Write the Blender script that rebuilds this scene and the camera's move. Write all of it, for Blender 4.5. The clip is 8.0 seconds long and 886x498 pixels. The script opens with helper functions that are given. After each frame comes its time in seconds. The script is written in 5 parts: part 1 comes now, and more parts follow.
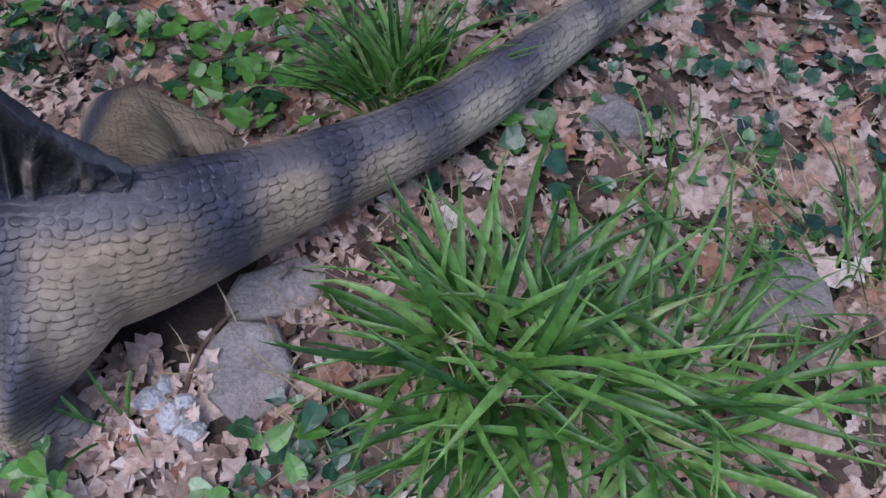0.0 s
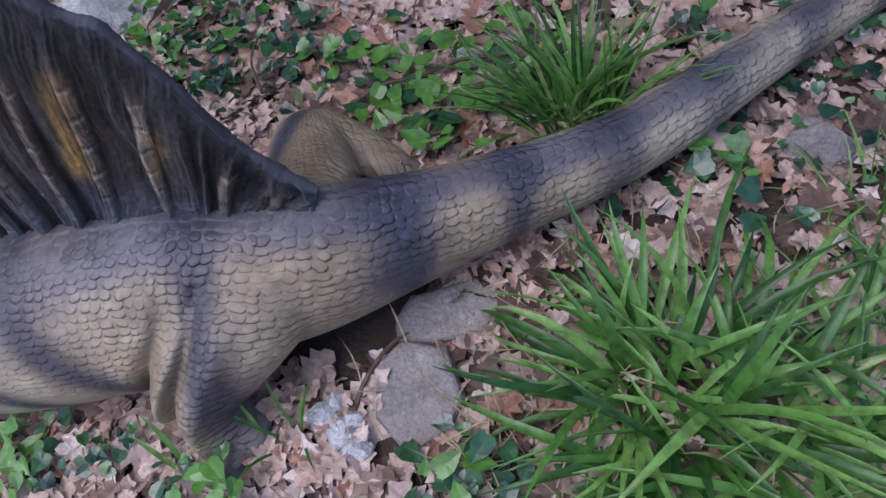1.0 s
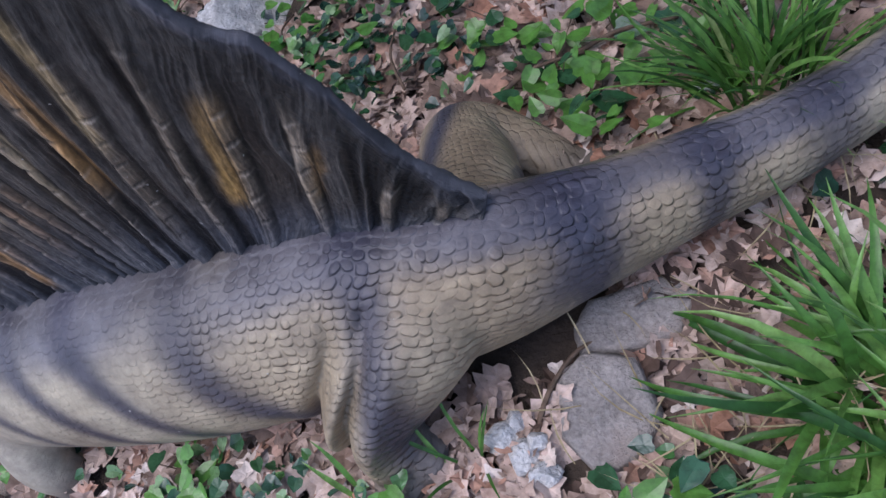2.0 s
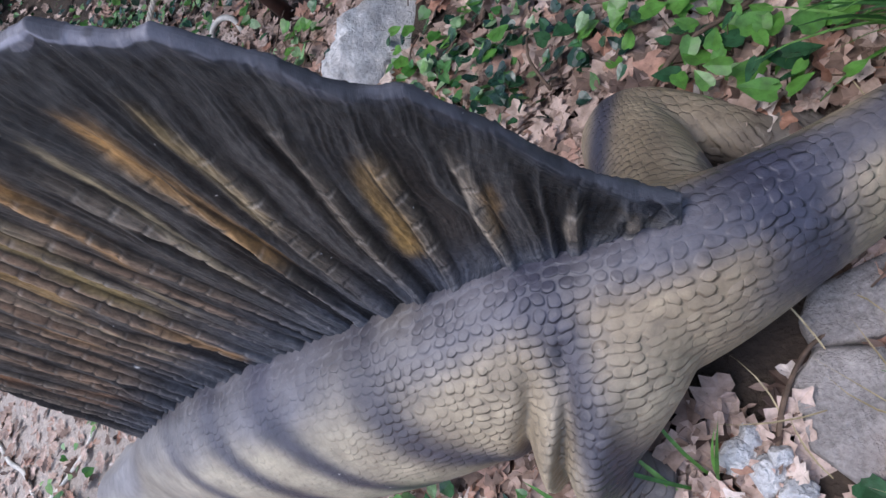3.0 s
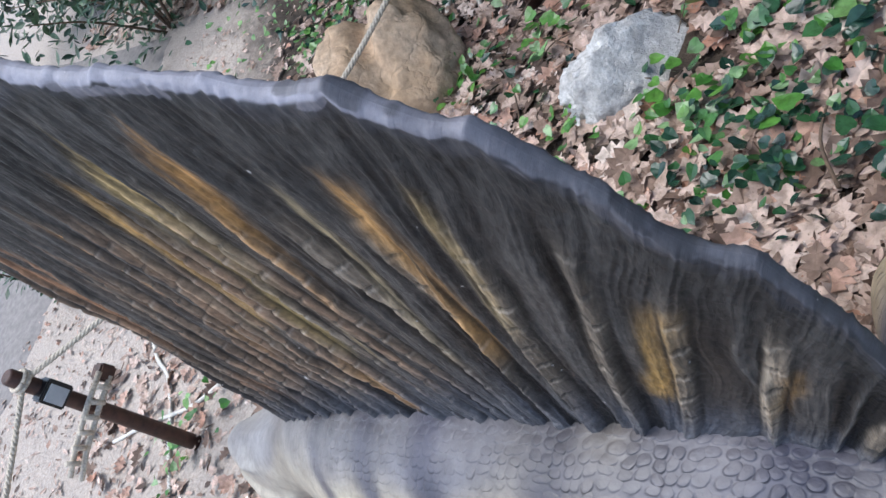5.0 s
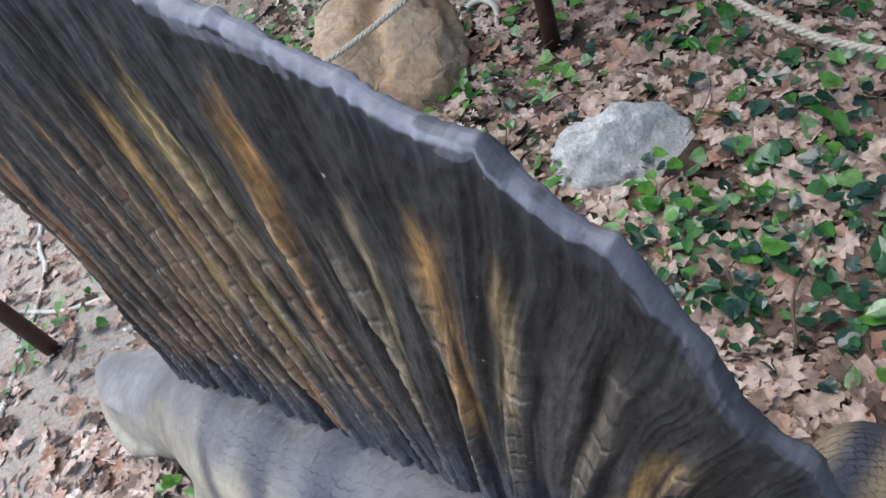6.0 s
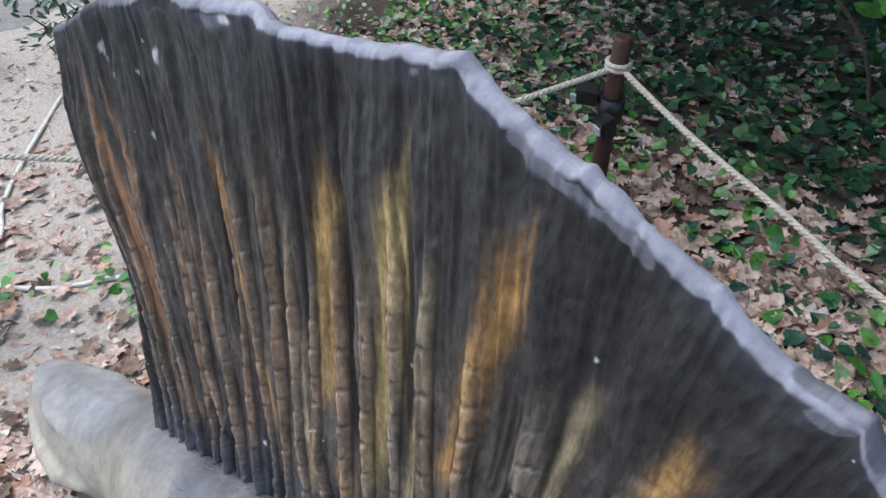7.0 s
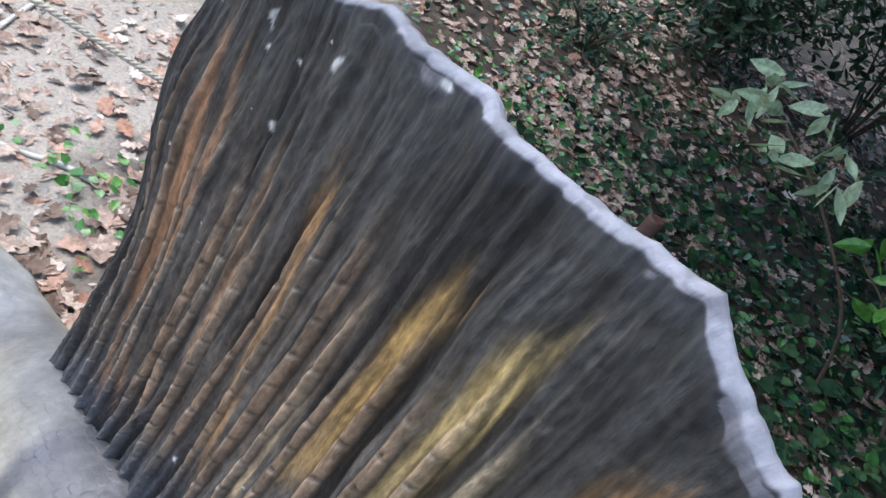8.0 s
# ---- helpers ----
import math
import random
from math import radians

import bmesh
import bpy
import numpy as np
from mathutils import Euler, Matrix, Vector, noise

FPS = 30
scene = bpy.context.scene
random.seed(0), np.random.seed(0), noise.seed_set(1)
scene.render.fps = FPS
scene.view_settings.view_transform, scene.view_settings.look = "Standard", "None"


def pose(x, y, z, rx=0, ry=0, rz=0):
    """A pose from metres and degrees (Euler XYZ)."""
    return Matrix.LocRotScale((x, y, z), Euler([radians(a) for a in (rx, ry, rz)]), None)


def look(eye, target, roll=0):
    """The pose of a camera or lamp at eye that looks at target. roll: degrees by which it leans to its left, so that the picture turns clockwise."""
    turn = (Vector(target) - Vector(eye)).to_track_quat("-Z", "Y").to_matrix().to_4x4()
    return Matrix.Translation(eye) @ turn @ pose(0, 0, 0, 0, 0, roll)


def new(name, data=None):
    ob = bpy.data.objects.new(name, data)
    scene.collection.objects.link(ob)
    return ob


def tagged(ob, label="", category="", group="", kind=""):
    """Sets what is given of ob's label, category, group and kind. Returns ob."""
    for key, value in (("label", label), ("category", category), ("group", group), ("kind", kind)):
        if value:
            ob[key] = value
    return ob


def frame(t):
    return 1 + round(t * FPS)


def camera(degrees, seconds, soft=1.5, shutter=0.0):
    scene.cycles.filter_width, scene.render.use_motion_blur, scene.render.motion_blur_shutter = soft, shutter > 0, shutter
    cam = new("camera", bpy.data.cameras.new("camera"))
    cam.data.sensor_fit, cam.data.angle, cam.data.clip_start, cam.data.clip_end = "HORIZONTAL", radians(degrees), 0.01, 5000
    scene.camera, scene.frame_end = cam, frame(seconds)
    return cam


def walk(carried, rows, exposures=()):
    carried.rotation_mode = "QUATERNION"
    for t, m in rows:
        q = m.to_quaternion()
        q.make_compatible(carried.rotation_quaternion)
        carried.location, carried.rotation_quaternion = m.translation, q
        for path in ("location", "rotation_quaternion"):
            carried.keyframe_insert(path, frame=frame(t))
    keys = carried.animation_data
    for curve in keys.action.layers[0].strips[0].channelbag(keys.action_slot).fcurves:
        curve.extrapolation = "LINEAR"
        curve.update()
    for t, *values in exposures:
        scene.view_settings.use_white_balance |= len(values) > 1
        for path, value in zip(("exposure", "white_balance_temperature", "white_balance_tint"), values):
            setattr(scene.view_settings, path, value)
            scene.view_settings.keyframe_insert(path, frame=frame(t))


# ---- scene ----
cam = camera(60.0, 8.0)
PATH = [
    (0, (0.017, 0.08, 1.419), (0.001, 0.948, -0.383), -1.0),
    (0.5, (0.032, 0.072, 1.432), (-0.156, 0.958, -0.351), -8.8),
    (1, (-0.024, 0.103, 1.389), (-0.434, 0.995, -0.354), -19.7),
    (2.3, (-0.147, 0.206, 1.315), (-0.985, 0.96, -0.336), -46.4),
    (2.5, (-0.161, 0.222, 1.313), (-1.086, 0.953, -0.302), -51.9),
    (3, (-0.201, 0.259, 1.295), (-1.264, 0.996, -0.23), -59.4),
    (3.5, (-0.236, 0.277, 1.291), (-1.409, 1.065, -0.125), -61.2),
    (4, (-0.279, 0.302, 1.291), (-1.595, 1.048, -0.017), -61.1),
    (4.5, (-0.32, 0.371, 1.285), (-1.706, 1.035, 0.005), -58.4),
    (4.7, (-0.34, 0.406, 1.289), (-1.734, 1.02, -0.006), -56.6),
    (5.8, (-0.473, 0.44, 1.359), (-1.657, 1.084, -0.12), -32.9),
    (6, (-0.507, 0.428, 1.36), (-1.668, 1.114, -0.117), -26.8),
    (6.5, (-0.65, 0.378, 1.379), (-1.809, 1.179, -0.041), -14.9),
    (7, (-0.729, 0.328, 1.395), (-1.846, 1.29, 0.043), -0.4),
    (7.5, (-0.786, 0.287, 1.412), (-1.912, 1.324, 0.125), 12.9),
    (8, (-0.882, 0.257, 1.37), (-1.965, 1.426, 0.163), 33.1),
]
EXPOSURES = [(0.0, 0.0, 5680, 19), (1.0, 0.05, 5740, 19), (2.5, 0.22, 5910, 14), (3.0, 0.38, 5980, 13), (3.6, 0.62, 6000, 9), (4.5, 0.8, 6030, 6), (6.0, 0.5, 6120, 4), (6.5, 0.5, 6070, 3), (7.5, 0.82, 6120, 3), (8.0, 0.86, 6080, 3)]
walk(cam, [(t, look(eye, target, roll)) for t, eye, target, roll in PATH], EXPOSURES)

# ---- world and light: soft woodland shade under a bright overcast sky ----
world = bpy.data.worlds.new("world")
scene.world = world
world.use_nodes = True
wn = world.node_tree.nodes
sky = wn.new("ShaderNodeTexSky")
sky.sky_type, sky.sun_disc = "NISHITA", False
sky.sun_elevation, sky.sun_rotation = radians(69), radians(239)
sky.air_density, sky.dust_density, sky.ozone_density = 1.0, 3.0, 1.0
world.node_tree.links.new(sky.outputs["Color"], wn["Background"].inputs["Color"])
wn["Background"].inputs["Strength"].default_value = 0.19
sun = new("sun", bpy.data.lights.new("sun", "SUN"))
sun.data.energy, sun.data.angle, sun.data.color = 1.3, radians(45), (0.97, 0.98, 1.0)
sun.matrix_world = look((0, 0, 8), (1.35, 0.8, 4.0))


# ---- materials ----
def material(name, rough=0.8, metallic=0.0):
    m = bpy.data.materials.new(name)
    m.use_nodes = True
    nt = m.node_tree
    b = nt.nodes["Principled BSDF"]
    b.inputs["Roughness"].default_value, b.inputs["Metallic"].default_value = rough, metallic
    return m, nt, b


def node(nt, kind, **values):
    n = nt.nodes.new(kind)
    for key, value in values.items():
        n.inputs[key.replace("_", " ")].default_value = value
    return n


def noise_tex(nt, scale, detail=6.0, vector=None, rough=0.6):
    n = node(nt, "ShaderNodeTexNoise", Scale=scale, Detail=detail, Roughness=rough)
    if vector is not None:
        nt.links.new(vector, n.inputs["Vector"])
    return n


def ramp(nt, fac, stops):
    r = nt.nodes.new("ShaderNodeValToRGB")
    while len(r.color_ramp.elements) < len(stops):
        r.color_ramp.elements.new(0.5)
    for e, (p, c) in zip(r.color_ramp.elements, stops):
        e.position, e.color = p, (*c, 1)
    nt.links.new(fac, r.inputs["Fac"])
    return r


def blend(nt, fac, a, b, mode="MIX"):
    m = nt.nodes.new("ShaderNodeMix")
    m.data_type, m.blend_type = "RGBA", mode
    for socket, value in ((m.inputs[0], fac), (m.inputs[6], a), (m.inputs[7], b)):
        if isinstance(value, (int, float)):
            socket.default_value = value
        elif isinstance(value, tuple):
            socket.default_value = (*value, 1)
        else:
            nt.links.new(value, socket)
    return m.outputs[2]


def bump(nt, b, height, strength, distance, under=None):
    n = node(nt, "ShaderNodeBump", Strength=strength, Distance=distance)
    nt.links.new(height, n.inputs["Height"])
    if under is not None:
        nt.links.new(under.outputs["Normal"], n.inputs["Normal"])
    nt.links.new(n.outputs["Normal"], b.inputs["Normal"])
    return n


def object_coord(nt):
    return nt.nodes.new("ShaderNodeTexCoord").outputs["Object"]


def soil_material():
    m, nt, b = material("leaf_mould_soil", 0.95)
    c = object_coord(nt)
    big, fine = noise_tex(nt, 3.0, 5, c), noise_tex(nt, 70.0, 8, c)
    base = ramp(nt, big.outputs["Fac"], [(0.3, (0.03, 0.022, 0.017)), (0.55, (0.075, 0.056, 0.042)), (0.75, (0.14, 0.11, 0.085))])
    xyz = nt.nodes.new("ShaderNodeSeparateXYZ")
    nt.links.new(c, xyz.inputs[0])
    edge = nt.nodes.new("ShaderNodeMath")
    edge.operation = "MULTIPLY_ADD"
    nt.links.new(big.outputs["Fac"], edge.inputs[0])
    edge.inputs[1].default_value = -1.6
    slant = nt.nodes.new("ShaderNodeMath")
    slant.operation = "MULTIPLY_ADD"
    nt.links.new(xyz.outputs["Y"], slant.inputs[0])
    slant.inputs[1].default_value = 1.1
    nt.links.new(xyz.outputs["X"], slant.inputs[2])
    nt.links.new(slant.outputs[0], edge.inputs[2])
    trod = nt.nodes.new("ShaderNodeMapRange")
    nt.links.new(edge.outputs[0], trod.inputs["Value"])
    for key, value in (("From Min", -2.0), ("From Max", -2.75), ("To Min", 0.0), ("To Max", 1.0)):
        trod.inputs[key].default_value = value
    earth = ramp(nt, fine.outputs["Fac"], [(0.3, (0.33, 0.275, 0.24)), (0.7, (0.52, 0.455, 0.40))])
    mould = blend(nt, 0.6, base.outputs["Color"], ramp(nt, fine.outputs["Fac"], [(0.3, (0.35, 0.3, 0.27)), (0.7, (1.2, 1.1, 1.0))]).outputs["Color"], "MULTIPLY")
    nt.links.new(blend(nt, trod.outputs["Result"], mould, earth.outputs["Color"]), b.inputs["Base Color"])
    bump(nt, b, fine.outputs["Fac"], 0.9, 0.015)
    return m


def island_leaf_material(name, stops, rough, spec=0.4, spots=(0.05, 0.03, 0.02), through_light=0.0):
    m, nt, b = material(name, rough)
    b.inputs["Specular IOR Level"].default_value = spec
    geo = nt.nodes.new("ShaderNodeNewGeometry")
    base = ramp(nt, geo.outputs["Random Per Island"], stops)
    c = object_coord(nt)
    mott = noise_tex(nt, 45.0, 5, c)
    dark = ramp(nt, mott.outputs["Fac"], [(0.35, (0.6, 0.58, 0.55)), (0.6, (1.08, 1.08, 1.08))])
    col = blend(nt, 1.0, base.outputs["Color"], dark.outputs["Color"], "MULTIPLY")
    spot = noise_tex(nt, 130.0, 2, c)
    mask = ramp(nt, spot.outputs["Fac"], [(0.66, (0, 0, 0)), (0.74, (0.7, 0.7, 0.7))])
    nt.links.new(blend(nt, mask.outputs["Color"], col, spots), b.inputs["Base Color"])
    bump(nt, b, mott.outputs["Fac"], 0.4, 0.004)
    if through_light:
        b.inputs["Transmission Weight"].default_value = 0.0
        b.inputs["Subsurface Weight"].default_value = 0.0
        t = nt.nodes.new("ShaderNodeBsdfTranslucent")
        nt.links.new(col, t.inputs["Color"])
        mix = node(nt, "ShaderNodeMixShader", Fac=through_light)
        nt.links.new(b.outputs["BSDF"], mix.inputs[1])
        nt.links.new(t.outputs["BSDF"], mix.inputs[2])
        nt.links.new(mix.outputs["Shader"], nt.nodes["Material Output"].inputs["Surface"])
    return m


def rock_material(name, dark, light, scale=14.0, stain=(0.25, 0.2, 0.15)):
    m, nt, b = material(name, 0.88)
    c = object_coord(nt)
    big, fine = noise_tex(nt, scale, 8, c, 0.65), noise_tex(nt, scale * 9, 6, c)
    crack = node(nt, "ShaderNodeTexVoronoi", Scale=scale * 1.1)
    crack.feature = "DISTANCE_TO_EDGE"
    warp = blend(nt, 0.25, c, noise_tex(nt, scale * 0.8, 4, c).outputs["Color"], "ADD")
    nt.links.new(warp, crack.inputs["Vector"])
    base = ramp(nt, big.outputs["Fac"], [(0.3, dark), (0.65, light)])
    speck = ramp(nt, fine.outputs["Fac"], [(0.3, (0.65, 0.65, 0.65)), (0.65, (1.1, 1.1, 1.1))])
    col = blend(nt, 1.0, base.outputs["Color"], speck.outputs["Color"], "MULTIPLY")
    st = ramp(nt, noise_tex(nt, scale * 0.35, 4, c).outputs["Fac"], [(0.52, (0, 0, 0)), (0.7, (0.8, 0.8, 0.8))])
    nt.links.new(blend(nt, st.outputs["Color"], col, stain), b.inputs["Base Color"])
    edge = ramp(nt, crack.outputs["Distance"], [(0.0, (0, 0, 0)), (0.06, (1, 1, 1))])
    first = bump(nt, b, edge.outputs["Color"], 0.35, 0.006)
    second = bump(nt, b, big.outputs["Fac"], 0.8, 0.02, first)
    bump(nt, b, fine.outputs["Fac"], 0.5, 0.004, second)
    return m


def statue_skin_material():
    m, nt, b = material("painted_resin_skin", 0.5)
    paint = nt.nodes.new("ShaderNodeAttribute")
    paint.attribute_name = "paint"
    relief = nt.nodes.new("ShaderNodeAttribute")
    relief.attribute_name = "relief"
    c = object_coord(nt)
    # overlapping rounded scales in staggered rows, their free rims hanging down
    lay = nt.nodes.new("ShaderNodeUVMap")
    lay.uv_map = "fan"
    drift = noise_tex(nt, 19.0, 2, c, 0.45)
    place = blend(nt, 1.0, lay.outputs["UV"], blend(nt, 1.0, drift.outputs["Color"], (0.03, 0.024, 0.0), "MULTIPLY"), "ADD")
    xyz = nt.nodes.new("ShaderNodeSeparateXYZ")
    nt.links.new(place, xyz.inputs[0])

    def calc(op, *args):
        n = nt.nodes.new("ShaderNodeMath")
        n.operation = op
        for k, a in enumerate(args):
            if isinstance(a, (int, float)):
                n.inputs[k].default_value = a
            else:
                nt.links.new(a, n.inputs[k])
        return n.outputs[0]
    cell = nt.nodes.new("ShaderNodeCombineXYZ")
    nt.links.new(calc("MULTIPLY", xyz.outputs[0], 1 / 0.0185), cell.inputs[0])
    nt.links.new(calc("MULTIPLY", xyz.outputs[1], 1 / 0.0150), cell.inputs[1])

    def cells(feature):
        v = node(nt, "ShaderNodeTexVoronoi", Scale=1.0, Randomness=0.42)
        v.voronoi_dimensions, v.feature = "2D", feature
        nt.links.new(cell.outputs[0], v.inputs["Vector"])
        return v
    core = cells("F1")
    middle = nt.nodes.new("ShaderNodeSeparateXYZ")
    nt.links.new(core.outputs["Position"], middle.inputs[0])
    here = nt.nodes.new("ShaderNodeSeparateXYZ")
    nt.links.new(cell.outputs[0], here.inputs[0])
    hang = calc("SUBTRACT", here.outputs[1], middle.outputs[1])
    out = core.outputs["Distance"]
    # round scales like coins, tipped so that the lower rim stands proud
    dome = ramp(nt, out, [(0.22, (1, 1, 1)), (0.40, (0.82, 0.82, 0.82)), (0.52, (0.12, 0.12, 0.12)), (0.62, (0, 0, 0))])
    size = ramp(nt, core.outputs["Color"], [(0.1, (0.35, 0.35, 0.35)), (0.8, (1, 1, 1))])
    lift = calc("MULTIPLY", calc("MULTIPLY", dome.outputs["Color"], size.outputs["Color"]), calc("MULTIPLY_ADD", hang, 1.0, 0.62))
    # shade below each scale's lower rim, put into the colour as a dark crescent
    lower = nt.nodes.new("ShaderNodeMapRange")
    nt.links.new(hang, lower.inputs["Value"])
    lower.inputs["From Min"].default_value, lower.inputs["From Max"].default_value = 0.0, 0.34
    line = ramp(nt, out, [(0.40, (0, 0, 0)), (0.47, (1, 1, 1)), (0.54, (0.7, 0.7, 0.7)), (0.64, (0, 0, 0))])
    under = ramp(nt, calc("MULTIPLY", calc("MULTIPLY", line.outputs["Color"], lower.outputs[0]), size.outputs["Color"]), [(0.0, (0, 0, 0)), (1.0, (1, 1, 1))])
    pale_middle = ramp(nt, out, [(0.05, (1, 1, 1)), (0.4, (0, 0, 0))])
    grime = noise_tex(nt, 9.0, 7, c)
    blotch = noise_tex(nt, 31.0, 6, c, 0.7)
    fine = noise_tex(nt, 160.0, 4, c)
    uneven = ramp(nt, noise_tex(nt, 11.0, 4, c).outputs["Fac"], [(0.36, (0.35, 0.35, 0.35)), (0.56, (1, 1, 1))])
    strong = calc("MULTIPLY", relief.outputs["Fac"], uneven.outputs["Color"])
    dirt = ramp(nt, grime.outputs["Fac"], [(0.3, (0.7, 0.68, 0.68)), (0.62, (1.14, 1.14, 1.14))])
    col = blend(nt, 1.0, paint.outputs["Color"], dirt.outputs["Color"], "MULTIPLY")
    col = blend(nt, 0.8, col, ramp(nt, blotch.outputs["Fac"], [(0.33, (0.68, 0.67, 0.68)), (0.64, (1.2, 1.19, 1.17))]).outputs["Color"], "MULTIPLY")
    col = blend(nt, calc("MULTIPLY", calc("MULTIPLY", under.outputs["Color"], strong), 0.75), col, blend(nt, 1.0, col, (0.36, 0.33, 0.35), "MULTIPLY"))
    # the middle of each scale is made paler
    col = blend(nt, calc("MULTIPLY", calc("MULTIPLY", pale_middle.outputs["Color"], strong), 0.3), col, blend(nt, 1.0, col, (1.3, 1.28, 1.24), "MULTIPLY"))
    speck = ramp(nt, noise_tex(nt, 70.0, 2, c).outputs["Fac"], [(0.77, (0, 0, 0)), (0.79, (0.7, 0.7, 0.7))])
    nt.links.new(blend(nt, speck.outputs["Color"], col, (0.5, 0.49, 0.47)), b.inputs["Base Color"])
    first = bump(nt, b, calc("MULTIPLY", lift, strong), 0.9, 0.0052)
    second = bump(nt, b, blotch.outputs["Fac"], 0.25, 0.006, first)
    bump(nt, b, fine.outputs["Fac"], 0.25, 0.002, second)
    rr = ramp(nt, grime.outputs["Fac"], [(0.3, (0.34, 0.34, 0.34)), (0.7, (0.58, 0.58, 0.58))])
    nt.links.new(rr.outputs["Color"], b.inputs["Roughness"])
    return m


def statue_sail_material():
    m, nt, b = material("painted_resin_sail", 0.5)
    b.inputs["Specular IOR Level"].default_value = 0.33
    paint = nt.nodes.new("ShaderNodeAttribute")
    paint.attribute_name = "paint"
    c = object_coord(nt)
    stretch = nt.nodes.new("ShaderNodeUVMap")
    stretch.uv_map = "fan"
    streak = noise_tex(nt, 1.0, 6, stretch.outputs["UV"], 0.65)
    fine = noise_tex(nt, 120.0, 5, c)
    relief = nt.nodes.new("ShaderNodeAttribute")
    relief.attribute_name = "relief"
    thin = noise_tex(nt, 3.6, 3, stretch.outputs["UV"], 0.55)
    lined = nt.nodes.new("ShaderNodeMath")
    lined.operation = "MULTIPLY"
    nt.links.new(streak.outputs["Fac"], lined.inputs[0])
    nt.links.new(relief.outputs["Fac"], lined.inputs[1])
    tone = ramp(nt, streak.outputs["Fac"], [(0.3, (0.6, 0.6, 0.62)), (0.65, (1.25, 1.23, 1.2))])
    col = blend(nt, relief.outputs["Fac"], paint.outputs["Color"], blend(nt, 0.9, paint.outputs["Color"], tone.outputs["Color"], "MULTIPLY"))
    brush = ramp(nt, thin.outputs["Fac"], [(0.36, (0.45, 0.45, 0.46)), (0.6, (1.35, 1.33, 1.3))])
    col = blend(nt, relief.outputs["Fac"], col, blend(nt, 0.4, col, brush.outputs["Color"], "MULTIPLY"))
    grime = noise_tex(nt, 26.0, 7, c, 0.7)
    col = blend(nt, 0.7, col, ramp(nt, grime.outputs["Fac"], [(0.32, (0.5, 0.5, 0.52)), (0.66, (1.35, 1.33, 1.3))]).outputs["Color"], "MULTIPLY")
    spk = noise_tex(nt, 75.0, 2, c)
    mask = ramp(nt, spk.outputs["Fac"], [(0.755, (0, 0, 0)), (0.785, (0.8, 0.8, 0.8))])
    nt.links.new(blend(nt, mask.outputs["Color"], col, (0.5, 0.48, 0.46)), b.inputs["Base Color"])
    first = bump(nt, b, lined.outputs[0], 0.5, 0.008)
    second = bump(nt, b, thin.outputs["Fac"], 0.3, 0.002, first)
    bump(nt, b, fine.outputs["Fac"], 0.3, 0.002, second)
    rr = ramp(nt, fine.outputs["Fac"], [(0.3, (0.46, 0.46, 0.46)), (0.7, (0.7, 0.7, 0.7))])
    nt.links.new(rr.outputs["Color"], b.inputs["Roughness"])
    return m


def plain_material(name, colour, rough=0.6, metallic=0.0, var=0.35, scale=30.0, relief=0.003):
    m, nt, b = material(name, rough, metallic)
    c = object_coord(nt)
    n = noise_tex(nt, scale, 6, c)
    tone = ramp(nt, n.outputs["Fac"], [(0.3, tuple(v * (1 - var) for v in colour)), (0.7, tuple(v * (1 + var) for v in colour))])
    nt.links.new(tone.outputs["Color"], b.inputs["Base Color"])
    bump(nt, b, n.outputs["Fac"], 0.5, relief)
    return m


SOIL = soil_material()
LITTER = island_leaf_material("dry_oak_leaves", [(0.0, (0.08, 0.05, 0.04)), (0.16, (0.22, 0.145, 0.11)), (0.36, (0.45, 0.33, 0.27)), (0.7, (0.61, 0.475, 0.41)), (0.9, (0.40, 0.2, 0.13)), (1.0, (0.74, 0.65, 0.59))], 0.68)
IVY = island_leaf_material("ivy_leaf", [(0.0, (0.014, 0.042, 0.032)), (0.4, (0.028, 0.082, 0.05)), (0.7, (0.045, 0.135, 0.05)), (0.92, (0.085, 0.22, 0.055)), (1.0, (0.24, 0.37, 0.19))], 0.27, 0.7, (0.02, 0.06, 0.02), 0.15)
GRASS = island_leaf_material("grass_blade", [(0.0, (0.03, 0.10, 0.02)), (0.5, (0.105, 0.26, 0.045)), (0.93, (0.2, 0.39, 0.09)), (1.0, (0.36, 0.4, 0.17))], 0.36, 0.5, (0.06, 0.15, 0.04), 0.25)
STRAW = island_leaf_material("dry_grass", [(0.0, (0.3, 0.24, 0.13)), (1.0, (0.5, 0.42, 0.26))], 0.8)
SHRUB = island_leaf_material("shrub_leaf", [(0.0, (0.014, 0.04, 0.022)), (0.5, (0.03, 0.075, 0.042)), (1.0, (0.09, 0.16, 0.08))], 0.42, 0.45, (0.02, 0.05, 0.02), 0.1)
PALE_LEAF = island_leaf_material("pale_shrub_leaf", [(0.0, (0.28, 0.38, 0.22)), (1.0, (0.52, 0.62, 0.42))], 0.4, 0.5, (0.25, 0.36, 0.18), 0.15)
# ivy copy made darker and duller: the wood's shade put into its colour
SHADED_IVY = island_leaf_material("shaded_ivy_leaf", [(0.0, (0.014, 0.035, 0.02)), (0.6, (0.03, 0.075, 0.034)), (1.0, (0.08, 0.15, 0.06))], 0.7, 0.2, (0.02, 0.05, 0.02), 0.1)
LIMESTONE = rock_material("pale_limestone", (0.42, 0.41, 0.41), (0.72, 0.71, 0.70), 14.0, (0.52, 0.47, 0.42))
SANDSTONE = rock_material("tan_sandstone", (0.46, 0.31, 0.19), (0.6, 0.45, 0.32), 6.0, (0.5, 0.33, 0.19))
